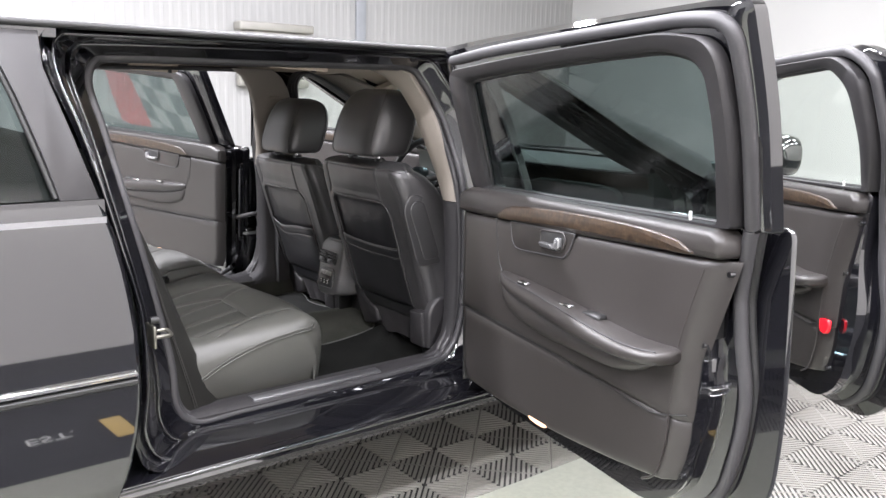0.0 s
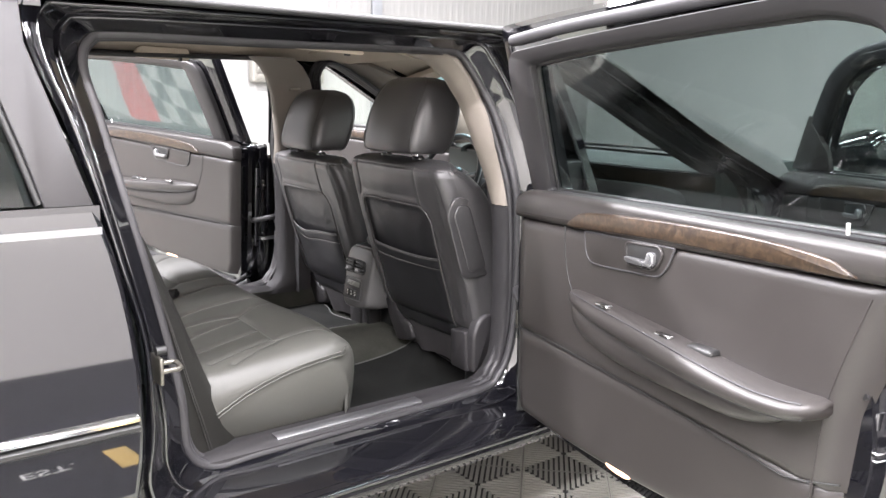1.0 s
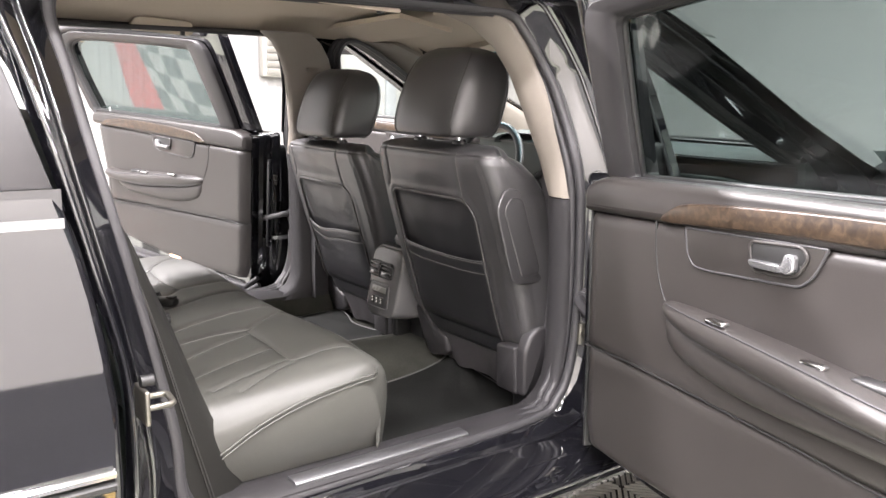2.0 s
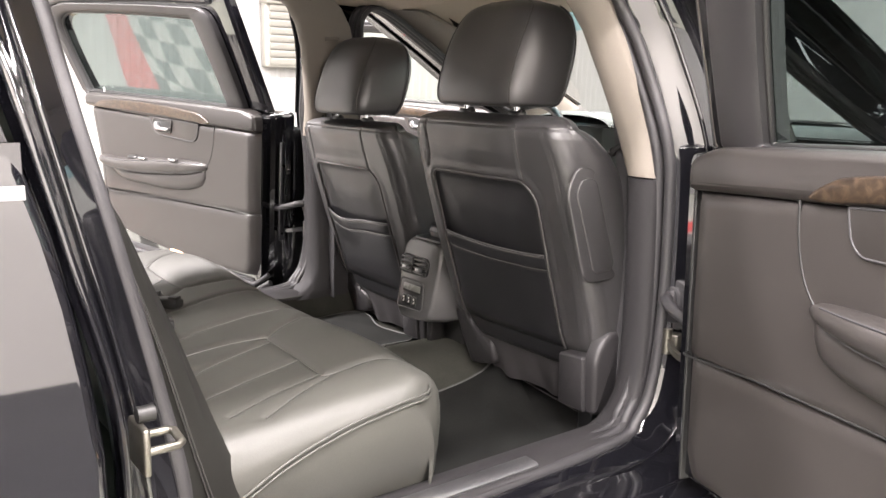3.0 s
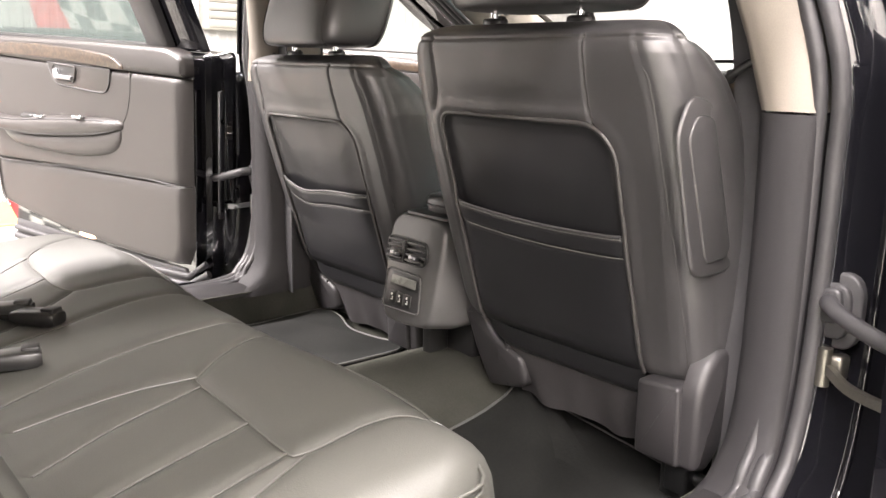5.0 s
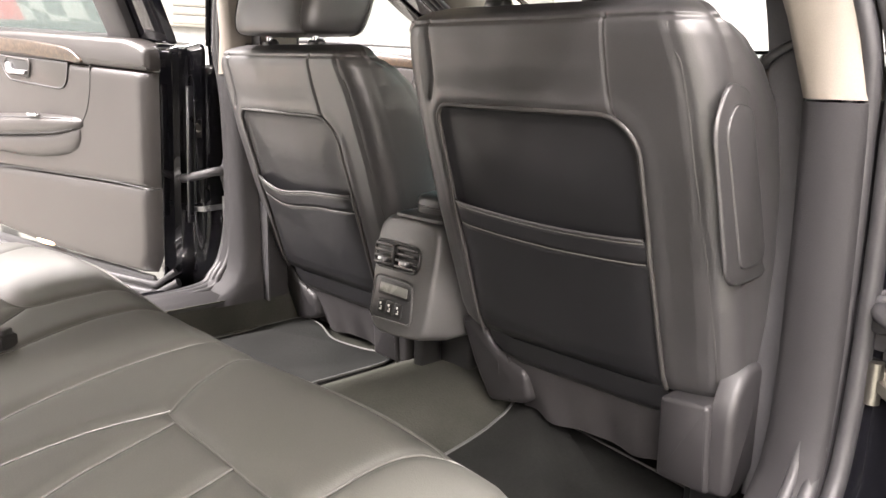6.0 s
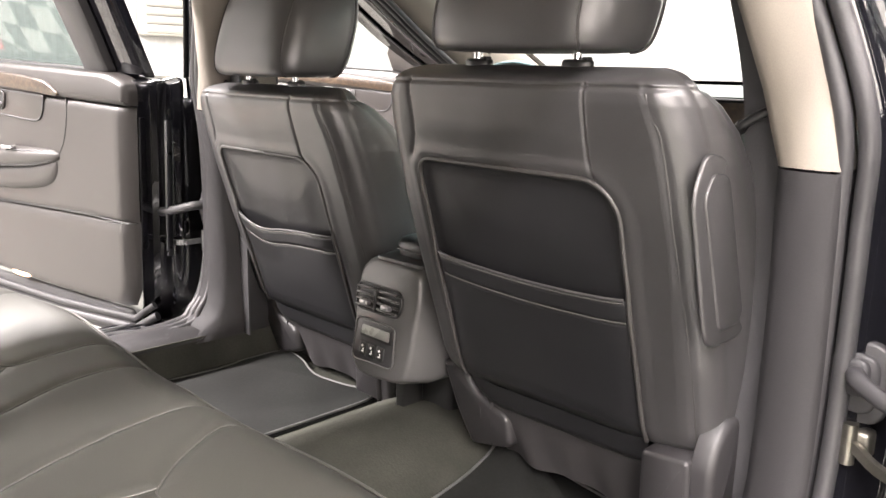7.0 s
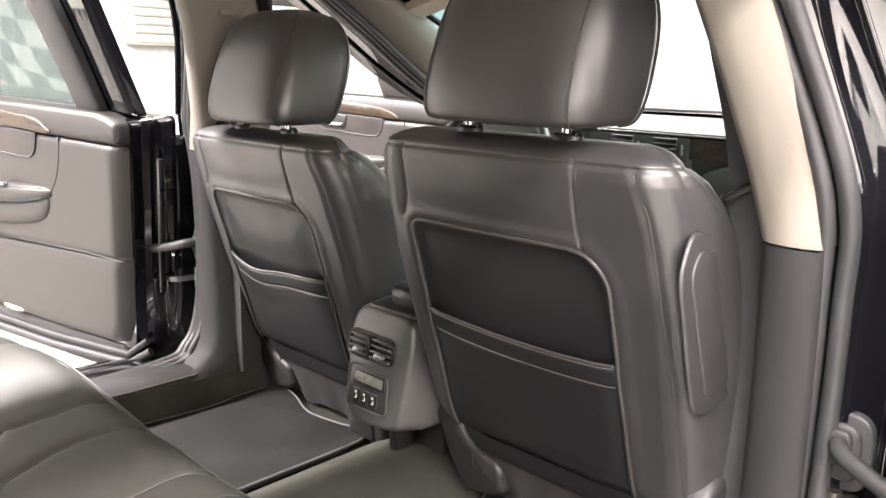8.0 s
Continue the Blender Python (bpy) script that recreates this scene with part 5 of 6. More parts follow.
dl = round_loop([(-0.084, 0.504), (-0.0825, 0.5205), (-0.0105, 0.520), (-0.0105, 0.503)], 0.003)
part("display_bezel", slab_bm(round_loop([(-0.089, 0.499), (-0.087, 0.5255), (-0.006, 0.525), (-0.005, 0.498)], 0.004), 0.0042, cface, 0.001), M_PLASTIC, panel_)
part("display", slab_bm(dl, 0.0055, cface, 0.0008), M_DISPLAY, panel_, "grey climate display")
for k in range(3):
    bx = -0.0745 + k * 0.0225
    part("button", slab_bm(round_loop([(bx - 0.0095, 0.466), (bx - 0.0095, 0.491), (bx + 0.0095, 0.4905), (bx + 0.0095, 0.466)], 0.003), 0.0055, cface, 0.0018), M_PLASTIC, panel_)
    # pale seat symbol
    sym = join_bm(slab_bm([(bx - 0.0026, 0.4725), (bx - 0.0026, 0.4745), (bx + 0.003, 0.4745), (bx + 0.003, 0.4725)], 0.0062, cface, 0.0002),
                  slab_bm([(bx + 0.0012, 0.4745), (bx + 0.0005, 0.4795), (bx + 0.0026, 0.4795), (bx + 0.003, 0.4745)], 0.0062, cface, 0.0002),
                  slab_bm([(bx - 0.001 + 0.0024 * math.cos(a), 0.4835 + 0.0024 * math.sin(a)) for a in [math.pi / 4 * i for i in range(8)]], 0.0062, cface, 0.0002))
    part("button_mark", sym, M_LETTER, panel_)
# arm rest lid
rings = []
for z, w in ((0.640, 0.052), (0.643, 0.060), (0.662, 0.063), (0.672, 0.058), (0.677, 0.044)):
    rings.append([(-0.012 + w * sup(2 * math.pi * i / 28, 4)[0], 0.335 + (0.19 + (w - 0.066)) * sup(2 * math.pi * i / 28, 6)[1], z) for i in range(28)])
lid = part("armrest_lid", loft_bm(rings), M_PLASTIC, console, "black armrest lid")
part("lid_seam", tube_bm([Vector(p) + Vector((0, 0, -0.006)) for p in rings[2]], 0.002, True), M_BLACKRUB, lid)
part("tray_lip", slab_bm(round_loop([(-0.075, 0.122), (-0.080, 0.30), (0.050, 0.30), (0.042, 0.122)], 0.01), 0.006, lambda u, v, n: Vector((u, v, 0.6375 + n)), 0.002), M_PLASTIC, console)

# ---- carpet mats ----
def floor_mat(loop, label):
    m = thing("floor_mat", label, "car mat", "rear floor mats")
    lp = [(p.x, p.y) for p in spline([Vector((*q, 0)) for q in loop], 4, True)]
    def hz(x, y, n):
        return Vector((x, y, 0.289 + max(0.0, 0.212 - abs(x)) * 0.62 + 0.012 * max(0.0, min(1.0, (y - 0.16) / 0.08)) ** 2 + n))
    part("carpet", slab_bm(lp, 0.010, hz, 0.003), M_MAT, m, "dark grey carpet mat")
    part("binding", tube_bm([hz(x, y, 0.009) for x, y in lp], 0.0026, True), M_EDGE, m)


floor_mat([(-0.56, -0.28), (-0.575, 0.08), (-0.587, 0.165), (-0.572, 0.222), (-0.535, 0.252), (-0.47, 0.242), (-0.393, 0.219), (-0.30, 0.226), (-0.235, 0.238), (-0.190, 0.215), (-0.170, 0.05), (-0.175, -0.28)], "dark carpet mat with pale edge behind the driver seat")
floor_mat([(0.575, -0.28), (0.58, 0.02), (0.55, 0.12), (0.50, 0.205), (0.424, 0.225), (0.34, 0.235), (0.254, 0.245), (0.142, 0.262), (0.158, 0.170), (0.173, 0.088), (0.185, -0.05), (0.19, -0.28)], "dark carpet mat with pale edge behind the passenger seat")


# ---- belt buckles lying on the bench ----
def buckle(x, y, a, label):
    t = thing("seat_belt_buckle", label, "buckle", "belt buckles")
    z = bench_top(x, y) + 0.004
    R = Matrix.Translation((x, y, z)) @ Matrix.Rotation(radians(a), 4, "Z")
    rings = []
    for u, w, h in ((0.0, 0.012, 0.010), (0.012, 0.017, 0.016), (0.05, 0.018, 0.019), (0.062, 0.017, 0.018), (0.068, 0.014, 0.013)):
        rings.append([(u, w * sup(2 * math.pi * i / 16, 4)[0], 0.011 + h * 0.62 * sup(2 * math.pi * i / 16, 4)[1]) for i in range(16)])
    part("case", loft_bm(rings), M_PLASTIC, t, matrix=R)
    part("release_button", box_bm(0.046, 0.066, -0.010, 0.010, 0.018, 0.026, 0.002), M_BLACKRUB, t, matrix=R)
    part("stalk", sweep_bm([Vector((0.004, 0, 0.009)), Vector((-0.04, 0.004, 0.008)), Vector((-0.10, -0.01, 0.006)), Vector((-0.15, 0.0, 0.0))], [(-0.011, -0.002), (0.011, -0.002), (0.011, 0.002), (-0.011, 0.002)]), M_BLACKRUB, t, matrix=R)


buckle(-0.06, -0.565, 38, "black belt buckle lying on the bench cushion")
buckle(-0.10, -0.60, 62, "black belt buckle with button lying on the bench")
buckle(0.10, -0.645, 75, "black belt buckle tucked by the bench backrest")

# ---- quarter trim beside the bench ----
for mir in (False, True):
    rows = []
    for z, ya, yb in ((0.372, -0.775, -0.625), (0.45, -0.785, -0.655), (0.55, -0.800, -0.695), (0.70, -0.825, -0.75), (0.85, -0.860, -0.81), (0.95, -0.885, -0.86), (1.10, -0.910, -0.92), (1.25, -0.92, -0.99)):
        xi = lean(z, 0.692, 0.92)
        rows.append([(xi, ya, z), (xi - 0.014, ya + (yb - ya) * 0.25, z), (xi - 0.040, ya + (yb - ya) * 0.8, z), (xi - 0.065, yb, z), (xi - 0.12, yb - 0.02, z)])
    part("quarter_trim", loft_bm(rows, cap=False, closed=False), M_QUARTER, car, "dark trim beside the bench", mirror=mir)
    for k in (0.42, 0.50):
        pth = [Vector(r[1]).lerp(Vector(r[2]), k) + Vector((0.0022, 0.0022, 0)) for r in rows]
        part("quarter_stitch", tube_bm(spline(pth, 5), 0.0011, k=6), M_PIPE, car, mirror=mir)

# ---- seat belts on the pillars ----
for mir in (False, True):
    pth = [Vector((0.545, 0.125, 1.09)), Vector((0.570, 0.148, 0.96)), Vector((0.582, 0.163, 0.80)), Vector((0.592, 0.17, 0.60)), Vector((0.592, 0.17, 0.36))]
    part("belt_webbing", sweep_bm(spline(pth, 5), [(-0.020, -0.002), (0.020, -0.002), (0.020, 0.002), (-0.020, 0.002)], up=(0, 1, 0)), M_RUBBER, car, "dark grey belt webbing", mirror=mir)
    part("belt_guide", join_bm(tube_bm(spline([(0.606, 0.140, 0.932), (0.590, 0.141, 0.926), (0.572, 0.140, 0.916), (0.556, 0.142, 0.905), (0.552, 0.152, 0.902)], 5), 0.0055), tube_bm([(0.558, 0.142, 0.908), (0.551, 0.146, 0.901)], 0.0075)), M_PLASTIC, car, "black belt guide", mirror=mir)
    part("belt_slot", box_bm(0.505, 0.530, 0.105, 0.150, 1.145, 1.158, 0.004), M_BEIGE, car, mirror=mir)

# ---- dash, wheel, windshield ----
xs = [-0.72, -0.55, -0.30, -0.05, 0.2, 0.45, 0.60, 0.72]
prof = [(1.05, 0.62), (1.00, 0.74), (0.985, 0.84), (0.978, 0.900), (0.966, 0.910), (0.966, 0.917), (0.990, 0.926), (1.05, 0.932), (1.16, 0.938), (1.40, 0.945), (1.52, 0.940), (1.52, 0.62)]
part("dashboard", loft_bm([[(x, y + 0.05 * abs(x / 0.72) ** 3, z) for y, z in prof] for x in xs]), M_DASH, car, "grey-green padded dashboard", sharp=50)
wp = [(0.970, 0.858), (0.966, 0.905), (0.985, 0.905), (0.990, 0.858)]
part("dash_lip", tube_bm([(x, 0.964 + 0.05 * abs(x / 0.72) ** 3, 0.9105) for x in [-0.70 + 1.4 * i / 20 for i in range(21)]], 0.0035), M_PLASTIC, car, "dark seam under the dash top")
part("dash_wood", loft_bm([[(x, y + 0.05 * abs(x / 0.72) ** 3 - 0.004, z) for y, z in wp] for x in (0.078, 0.25, 0.45, 0.58, 0.70)]), M_WOOD, car, "burl wood dash strip")
part("vent_housing", loft_bm([[(x, y - 0.014, z) for y, z in ((0.978, 0.80), (0.974, 0.906), (1.03, 0.906), (1.03, 0.80))] for x in (-0.20, -0.19, 0.068, 0.076)]), M_DASH, car, "grey centre vent housing")
for va, vb in ((-0.127, -0.068), (-0.012, 0.048)):
    vent = part("dash_vent", box_bm(va, vb, 0.957, 0.966, 0.842, 0.903, 0.002), M_BLACKRUB, car, "dark dash air vent")
    for k in range(6):
        part("slat", box_bm(va, vb, 0.950, 0.959, 0.8425 + k * 0.0115, 0.8455 + k * 0.0115, 0.001), M_DASH, vent)
    part("vent_wheel", box_bm(vb + 0.010, vb + 0.016, 0.952, 0.962, 0.865, 0.890, 0.002), M_DASH, vent)
part("glove_box", slab_bm(round_loop([(0.12, 0.66), (0.62, 0.66), (0.61, 0.845), (0.50, 0.860), (0.20, 0.860), (0.095, 0.825)], 0.04), 0.03, lambda u, v, n: Vector((u, 0.988 - n + (0.86 - v) * 0.25, v)), 0.012), M_DASH, car, "padded glove box lid")
part("instrument_hood", loft_bm([[(-0.36 + 0.19 * sup(math.pi * i / 12, 2.6)[0], y, 0.90 + h * sup(math.pi * i / 12, 2.6)[1]) for i in range(13)] for y, h in ((0.96, 0.045), (1.0, 0.058), (1.2, 0.045))], cap=False, closed=False), M_DASH, car, "hooded instrument binnacle")
W = Matrix.Translation((-0.36, 0.74, 0.81)) @ Matrix.Rotation(radians(65), 4, "X")
wheel = part("steering_wheel", tube_bm([(0.185 * math.cos(2 * math.pi * i / 40), 0.185 * math.sin(2 * math.pi * i / 40), 0) for i in range(40)], 0.014, True, 10), M_PLASTIC, car, "dark steering wheel", matrix=W)
part("wheel_hub", loft_bm([[(0.075 * k * sup(2 * math.pi * i / 24, 3)[0], 0.06 * k * sup(2 * math.pi * i / 24, 3)[1], h) for i in range(24)] for k, h in ((1.0, -0.05), (1.0, -0.01), (0.7, 0.005))]), M_PLASTIC, wheel, matrix=W)
for a in (10, 170, 270):
    part("wheel_spoke", tube_bm([(0.06 * math.cos(radians(a)), 0.06 * math.sin(radians(a)), -0.02), (0.18 * math.cos(radians(a)), 0.18 * math.sin(radians(a)), 0)], 0.016), M_PLASTIC, wheel, matrix=W)
part("steering_column", tube_bm([(-0.36, 0.78, 0.79), (-0.36, 1.05, 0.72)], 0.05, k=14), M_PLASTIC, car)
# windshield, shade band, pillars
def ws(a, f):
    """a: -1..1 across, f: 0 at the roof, 1 at the cowl."""
    return Vector((a * (0.56 + 0.13 * f), 0.765 + 0.74 * f - 0.07 * a * a, 1.300 - 0.36 * f - 0.097 * a * a * (1 - f) + 0.03 * f * (1 - f)))


part("windshield", loft_bm([[ws(-1 + 2 * j / 16, 0.20 + 0.80 * i / 8) for j in range(17)] for i in range(9)], cap=False, closed=False), M_SHIELD, car, "clear windshield")
part("shade_band", loft_bm([[ws(-1 + 2 * j / 16, 0.20 * i / 2) for j in range(17)] for i in range(3)], cap=False, closed=False), M_SHADEBAND, car, "blue tinted windshield band")
part("windshield_header", sweep_bm([ws(-1 + 2 * j / 16, 0.0) + Vector((0, -0.02, -0.010)) for j in range(17)], [(-0.035, -0.02), (0.035, -0.008), (0.035, 0.012), (-0.035, 0.02)], up=(0, 0, 1)), M_LINER, car, "beige header trim")
part("cowl_seal", tube_bm([ws(-1 + 2 * j / 16, 0.985) for j in range(17)], 0.004), M_BLACKRUB, car)
for mir in (False, True):
    line_in = [(0.30, 1.258), (0.42, 1.222), (0.57, 1.150), (0.71, 1.075), (0.86, 1.002), (1.00, 0.938), (1.08, 0.898)]
    line_out = [(0.26, 1.292), (0.40, 1.245), (0.60, 1.145), (0.78, 1.050), (0.97, 0.966), (1.12, 0.907), (1.20, 0.880)]
    edge_f = [-0.30, -0.12, 0.02, 0.20, 0.42, 0.68, 0.88]
    trim_rows, skin_rows = [], []
    for (ya, za), (yb, zb), f in zip(line_in, line_out, edge_f):
        w = ws(1.0, f)
        a = Vector((lean(za, 0.70, 0.92) - 0.006, ya, za))
        c = Vector((w.x - 0.006, w.y - 0.006, w.z - 0.012))
        m1 = a.lerp(c, 0.12) + Vector((-0.020, -0.004, -0.004))
        m2 = a.lerp(c, 0.50) + Vector((-0.034, -0.010, -0.006))
        m3 = a.lerp(c, 0.88) + Vector((-0.018, -0.008, -0.006))
        trim_rows.append([a, m1, m2, m3, c, c + Vector((0.01, 0.006, 0.004)), a + Vector((0.01, 0.004, 0.006))])
        o = Vector((lean(zb) - 0.002, yb, zb))
        d = Vector((w.x + 0.006, w.y + 0.012, w.z + 0.008))
        skin_rows.append([o, o.lerp(d, 0.35) + Vector((0.012, 0.004, 0.010)), o.lerp(d, 0.7) + Vector((0.012, 0.006, 0.014)), d, d + Vector((-0.012, -0.004, -0.008)), o + Vector((-0.02, 0.004, 0.004))])
    smooth_rows = lambda R: [list(c) for c in zip(*[spline(col, 4) for col in zip(*R)])]
    part("a_pillar", loft_bm(smooth_rows(skin_rows)), M_PAINT, car, "black windshield pillar", mirror=mir, sharp=60)
    part("a_pillar_trim", loft_bm(smooth_rows(trim_rows)), M_BEIGE, car, "beige windshield pillar trim", mirror=mir, sharp=60)
    part("sun_visor", loft_bm([[(0.08 + (0.46 if a > 0 else 0.0) , 0.18 + 0.19 * f, 1.305 - 0.03 * f + b) for a, b in ((-1, -0.008), (1, -0.022), (1, -0.008), (-1, 0.006))] for f in (0, 0.1, 0.5, 0.9, 1)]), M_LINER, car, "beige sun visor", mirror=mir)
    # grab handles folded against the liner
    for y in (-0.35, 0.41):
        g = round_loop([(y - 0.10, 1.245), (y - 0.085, 1.282), (y + 0.085, 1.277), (y + 0.10, 1.238)], 0.018)
        part("grab_handle", slab_bm(g, 0.014, lambda u, v, n: Vector((0.575 - (v - 1.23) * 0.9 - n, u, v)), 0.005), M_LINER, car, "beige folded grab handle", mirror=mir)
        part("handle_hook", box_bm(0.536, 0.552, y + 0.055, y + 0.066, 1.236, 1.258, 0.002), M_TRIM, car, mirror=mir)
part("liner_grille", slab_bm(round_loop([(0.09, 0.235), (0.09, 0.265), (0.17, 0.265), (0.17, 0.235)], 0.014), 0.006, lambda u, v, n: Vector((u, v, 1.322 - abs(u / 0.585) ** 3 * 0.075 - n)), 0.002), M_TRIM, car, "dark ceiling grille")

# front body and tail, closing the car
rings = []
for y, w, zt in ((1.24, 0.89, 0.95), (1.5, 0.895, 0.945), (2.0, 0.89, 0.90), (2.5, 0.86, 0.84), (2.75, 0.78, 0.76)):
    r = []
    for i in range(21):
        c, s_ = sup(math.pi * i / 20, 5)
        r.append((w * c, y, 0.42 + (zt - 0.42) * s_))
    rings.append(r)
part("hood", loft_bm(rings, cap=False, closed=False), M_PAINT, car, "glossy black hood and fenders", sharp=60)
part("nose", box_bm(-0.80, 0.80, 2.70, 2.82, 0.26, 0.74, 0.05, 3), M_PAINT, car)
part("firewall", box_bm(-0.84, 0.84, 1.50, 1.53, 0.28, 0.93, 0.005), M_BLACKRUB, car)
part("tail", box_bm(-0.88, 0.88, -4.30, -4.18, 0.26, 1.30, 0.04, 3), M_PAINT, car)
part("partition", box_bm(-0.66, 0.66, -1.50, -1.47, 0.28, 1.30, 0.005), M_CARPET, car)
for wx in (-0.80, 0.80):
    for wy in (1.92, -3.45):
        tyre = part("tyre", loft_bm([[(wx + d, wy + r * math.cos(2 * math.pi * i / 32), 0.335 + r * math.sin(2 * math.pi * i / 32)) for i in range(32)] for d, r in ((-0.10, 0.22), (-0.105, 0.30), (-0.085, 0.333), (0.085, 0.333), (0.105, 0.30), (0.10, 0.22))], cap=False), M_BLACKRUB, car)
        part("rim", loft_bm([[(wx + d, wy + r * math.cos(2 * math.pi * i / 32), 0.335 + r * math.sin(2 * math.pi * i / 32)) for i in range(32)] for d, r in ((-0.09, 0.22), (0.06, 0.21), (0.085, 0.225), (0.07, 0.19), (0.05, 0.05))]), M_STEEL, tyre)


# ---- things on and by the walls ----
unit = thing("wall_heater", "cream louvred heater hung on the white wall", "heater")
hx = X0 + 0.02
part("case", box_bm(hx - 0.005, hx + 0.11, 2.55, 3.43, 1.205, 1.87, 0.02), M_LOUVRE, unit)
part("hood", box_bm(hx, hx + 0.19, 2.53, 3.45, 1.815, 1.910, 0.02), M_LOUVRE, unit)
for k in range(8):
    bm = box_bm(-0.009, 0.009, -0.40, 0.40, -0.034, 0.034, 0.004)
    bm.transform(Matrix.Translation((hx + 0.128, 2.99, 1.262 + k * 0.074)) @ Matrix.Rotation(radians(28), 4, "Y"))
    part("slat", bm, M_LOUVRE, unit)

# printed sheet on the floor beyond the car: a waving grey check beside a red band
graphic = thing("floor_graphic", "printed floor sheet with a waving grey check and red band", "floor sheet")


def wave(i, j):
    """Corner of the check; i across the waves, j away from the car."""
    x = -3.075 - 0.285 * j - 0.012 * j * j + 0.235 * i
    y = -1.465 - 0.270 * j - 0.014 * j * j + 0.115 * i
    return x + 0.015 * math.sin(i * 0.9 + j), y + 0.020 * math.sin(i * 0.8)


def print_part(name, corners, z, mat, label=""):
    n = len(corners)
    part(name, mesh_bm([(x, y, z) for x, y in corners] + [(x, y, z - 0.0012) for x, y in corners], [tuple(range(n))] + [(k, (k + 1) % n, n + (k + 1) % n, n + k) for k in range(n)]), mat, graphic, label, smooth=False)


print_part("sheet", [wave(-9, 0), wave(0, 0), wave(9, 0), wave(9, 9), wave(0, 9), wave(-3, 9)], 0.0020, M_PALEFILM, "pale printed floor sheet")
print_part("red_band", [wave(-2.4, j) for j in range(10)] + [wave(0, j) for j in range(9, -1, -1)], 0.0034, M_REDFILM, "red printed band")
for i in range(9):
    for j in range(9):
        if (i + j) % 2:
            print_part("check", [wave(i, j), wave(i + 1, j), wave(i + 1, j + 1), wave(i, j + 1)], 0.0034, M_GREYFILM)
# ochre strip on the floor by the far wall
board = tagged(part("floor_board", box_bm(-4.58, -3.76, -0.9, 0.60, -0.006, 0.012, 0.004), M_ORANGE), "low ochre floor strip with a dark toothed edge", "floor strip")
for k in range(37):
    part("tooth", box_bm(-4.615, -4.575, -0.89 + k * 0.04, -0.868 + k * 0.04, -0.004, 0.010, 0.002), M_GAP, board)
tagged(part("baseboard", box_bm(X0 + 0.006, X0 + 0.030, Y0, Y1, -0.006, 0.15, 0.004), M_RIB_DIM), "pale skirting along the ribbed wall", "baseboard", kind="structure")

# dark floor sheet beside the car with pale lettering and a yellow mark
tagged(part("floor_mat_dark", box_bm(1.935, X1 - 0.02, -4.5, 3.0, 0.0005, 0.006, 0.001), M_DARKWALL), "charcoal floor sheet on the garage floor", "floor sheet")
cu = bpy.data.curves.new("lettering", "FONT")
cu.body, cu.size, cu.extrude = "EST.", 0.10, 0.0008
txt = new("lettering", cu)
txt.matrix_world = pose(2.36, -0.89, 0.0071, 0, 0, 90)
txt.data.materials.append(M_LETTER)
tagged(txt, "pale floor lettering reading EST.", "lettering")
tagged(part("floor_mark", box_bm(2.17, 2.42, -0.61, -0.53, 0.0062, 0.0078, 0.0004), M_YELLOW), "yellow mark on the charcoal floor sheet", "floor mark")


# ---- garage floor tiles ----
TS = 0.2622
E1 = Vector((1, 1, 0)).normalized()
E2 = Vector((1, -1, 0)).normalized()
ORG = Vector((0.5425, 0.358, 0))


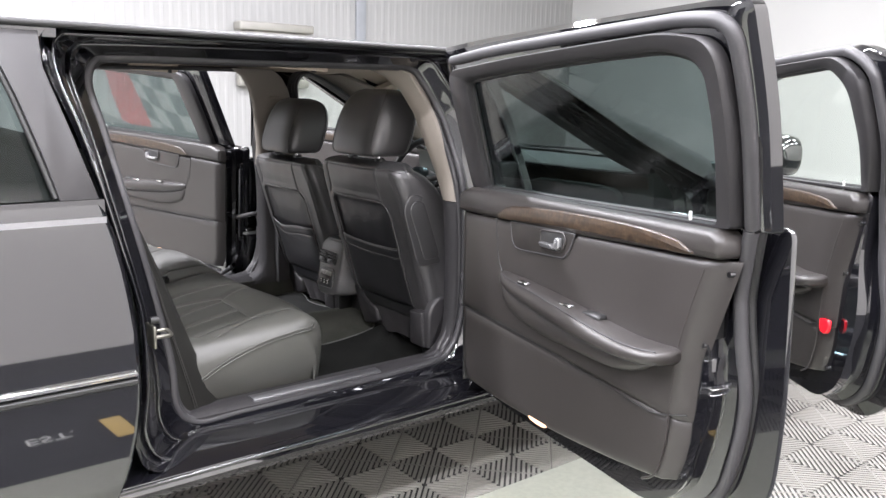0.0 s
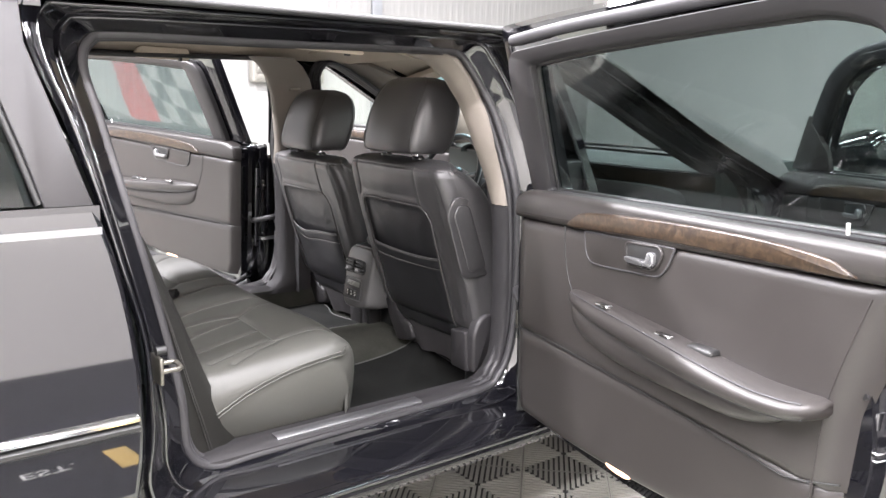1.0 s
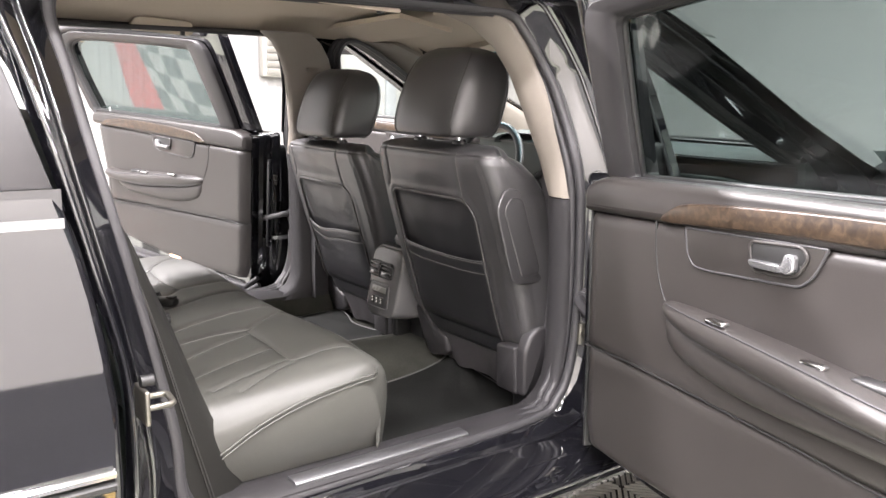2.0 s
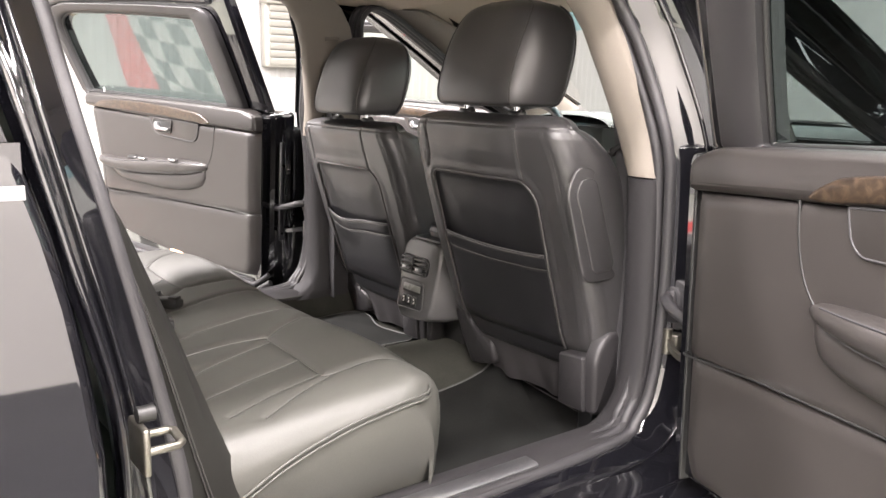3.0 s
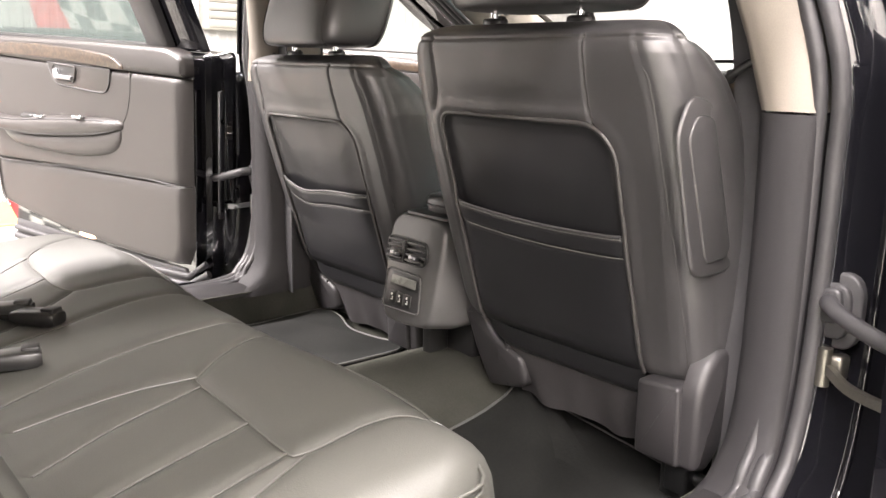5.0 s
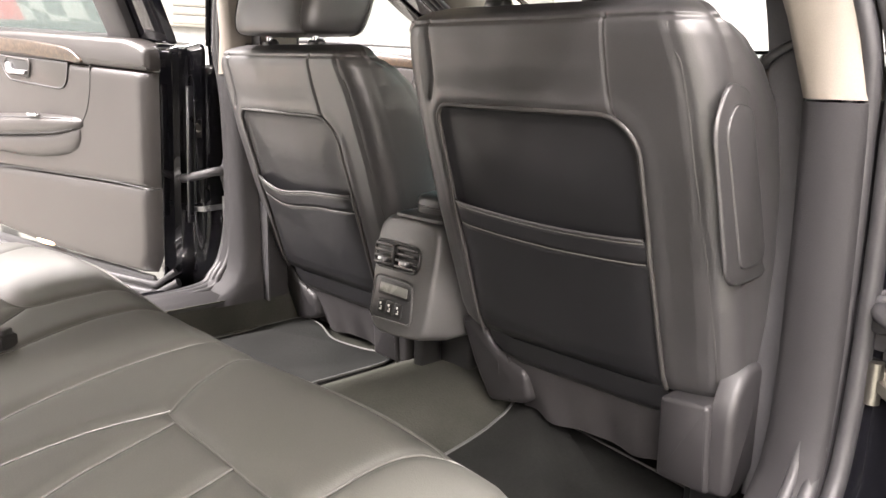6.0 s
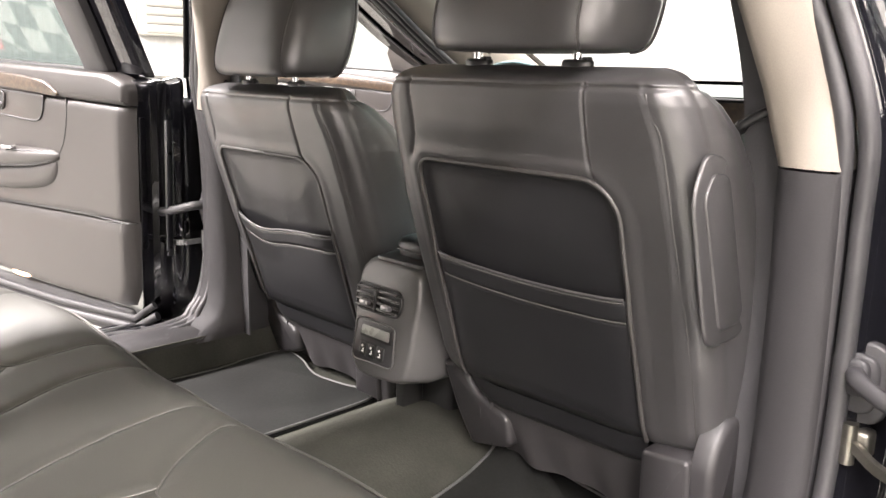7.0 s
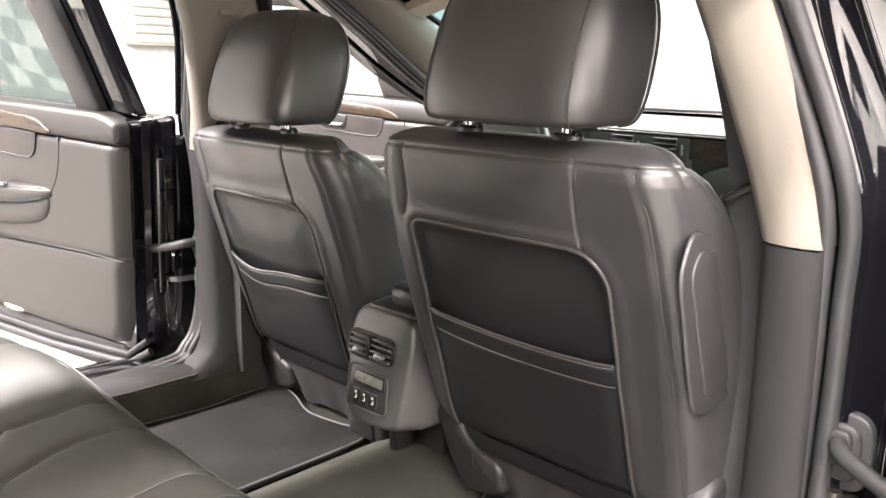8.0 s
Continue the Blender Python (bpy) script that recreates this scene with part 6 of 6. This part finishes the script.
def tile_geometry():
    """Click-together tile: four triangles of ribs that run square to the tile's edges, inside a thin rim."""
    verts, faces = [], []
    n = 16
    pitch = TS / n
    r = TS / 2 - 0.004

    def bar(a0, a1, b0, b1, swap):
        o = len(verts)
        for z, pts in ((0.0, ((a0, b0), (a1, b0), (a1, b1), (a0, b1))), (-0.005, ((a0, b0), (a1, b0), (a1, b1), (a0, b1)))):
            verts.extend((E2 * a + E1 * b if swap else E1 * a + E2 * b) + Vector((0, 0, z)) for a, b in pts)
        faces.extend([(o, o + 1, o + 2, o + 3), (o, o + 3, o + 7, o + 4), (o + 1, o + 2, o + 6, o + 5)])
    for k in range(n):
        c = (k + 0.5) * pitch - TS / 2
        for sgn in (-1, 1):
            if abs(c) < r - 0.004:
                for swap in (False, True):
                    bar(c - pitch * 0.29, c + pitch * 0.29, sgn * abs(c), sgn * r, swap)
    for sgn in (-1, 1):
        for swap in (False, True):
            bar(-TS / 2 + 0.0006, TS / 2 - 0.0006, sgn * r, sgn * (TS / 2 - 0.0006), swap)
    return verts, faces


TV, TF = tile_geometry()
tile_mesh = bpy.data.meshes.new("tile")
tile_mesh.from_pydata([tuple(v) for v in TV], [], TF)
tile_mesh.materials.append(M_TILE)
tagged(part("underlay", box_bm(-4.6, 4.4, -2.6, 5.0, -0.0062, -0.0045), M_GAP, floor, smooth=False), "dark gaps under the ribbed tiles")
spots = []
for i in range(-30, 40):
    for j in range(-34, 34):
        c = ORG + E1 * ((i + 0.5) * TS) + E2 * ((j + 0.5) * TS)
        if -4.5 < c.x < 3.2 and -2.5 < c.y < 4.9:
            spots.append(c)
spots.sort(key=lambda c: (c - Vector((1.0, 0.9, 0))).length)
for c in spots[:300]:
    ob = new("tile", tile_mesh)
    ob.location = c
    ob.parent = floor
V, F = [], []
for c in spots[300:]:
    o = len(V)
    V += [tuple(v + c) for v in TV]
    F += [tuple(a + o for a in f) for f in TF]
me = bpy.data.meshes.new("far_tiles")
me.from_pydata(V, [], F)
me.materials.append(M_TILE)
far = new("far_tiles", me)
far.parent = floor
tagged(far, "ribbed grey floor tiles farther off", kind="stuff")
tagged(part("floor_plate", box_bm(0.893, 1.932, -3.2, 0.72, 0.0005, 0.008, 0.002), M_FLOOR), "plain pale green floor sheet laid over the tiles", "floor sheet")
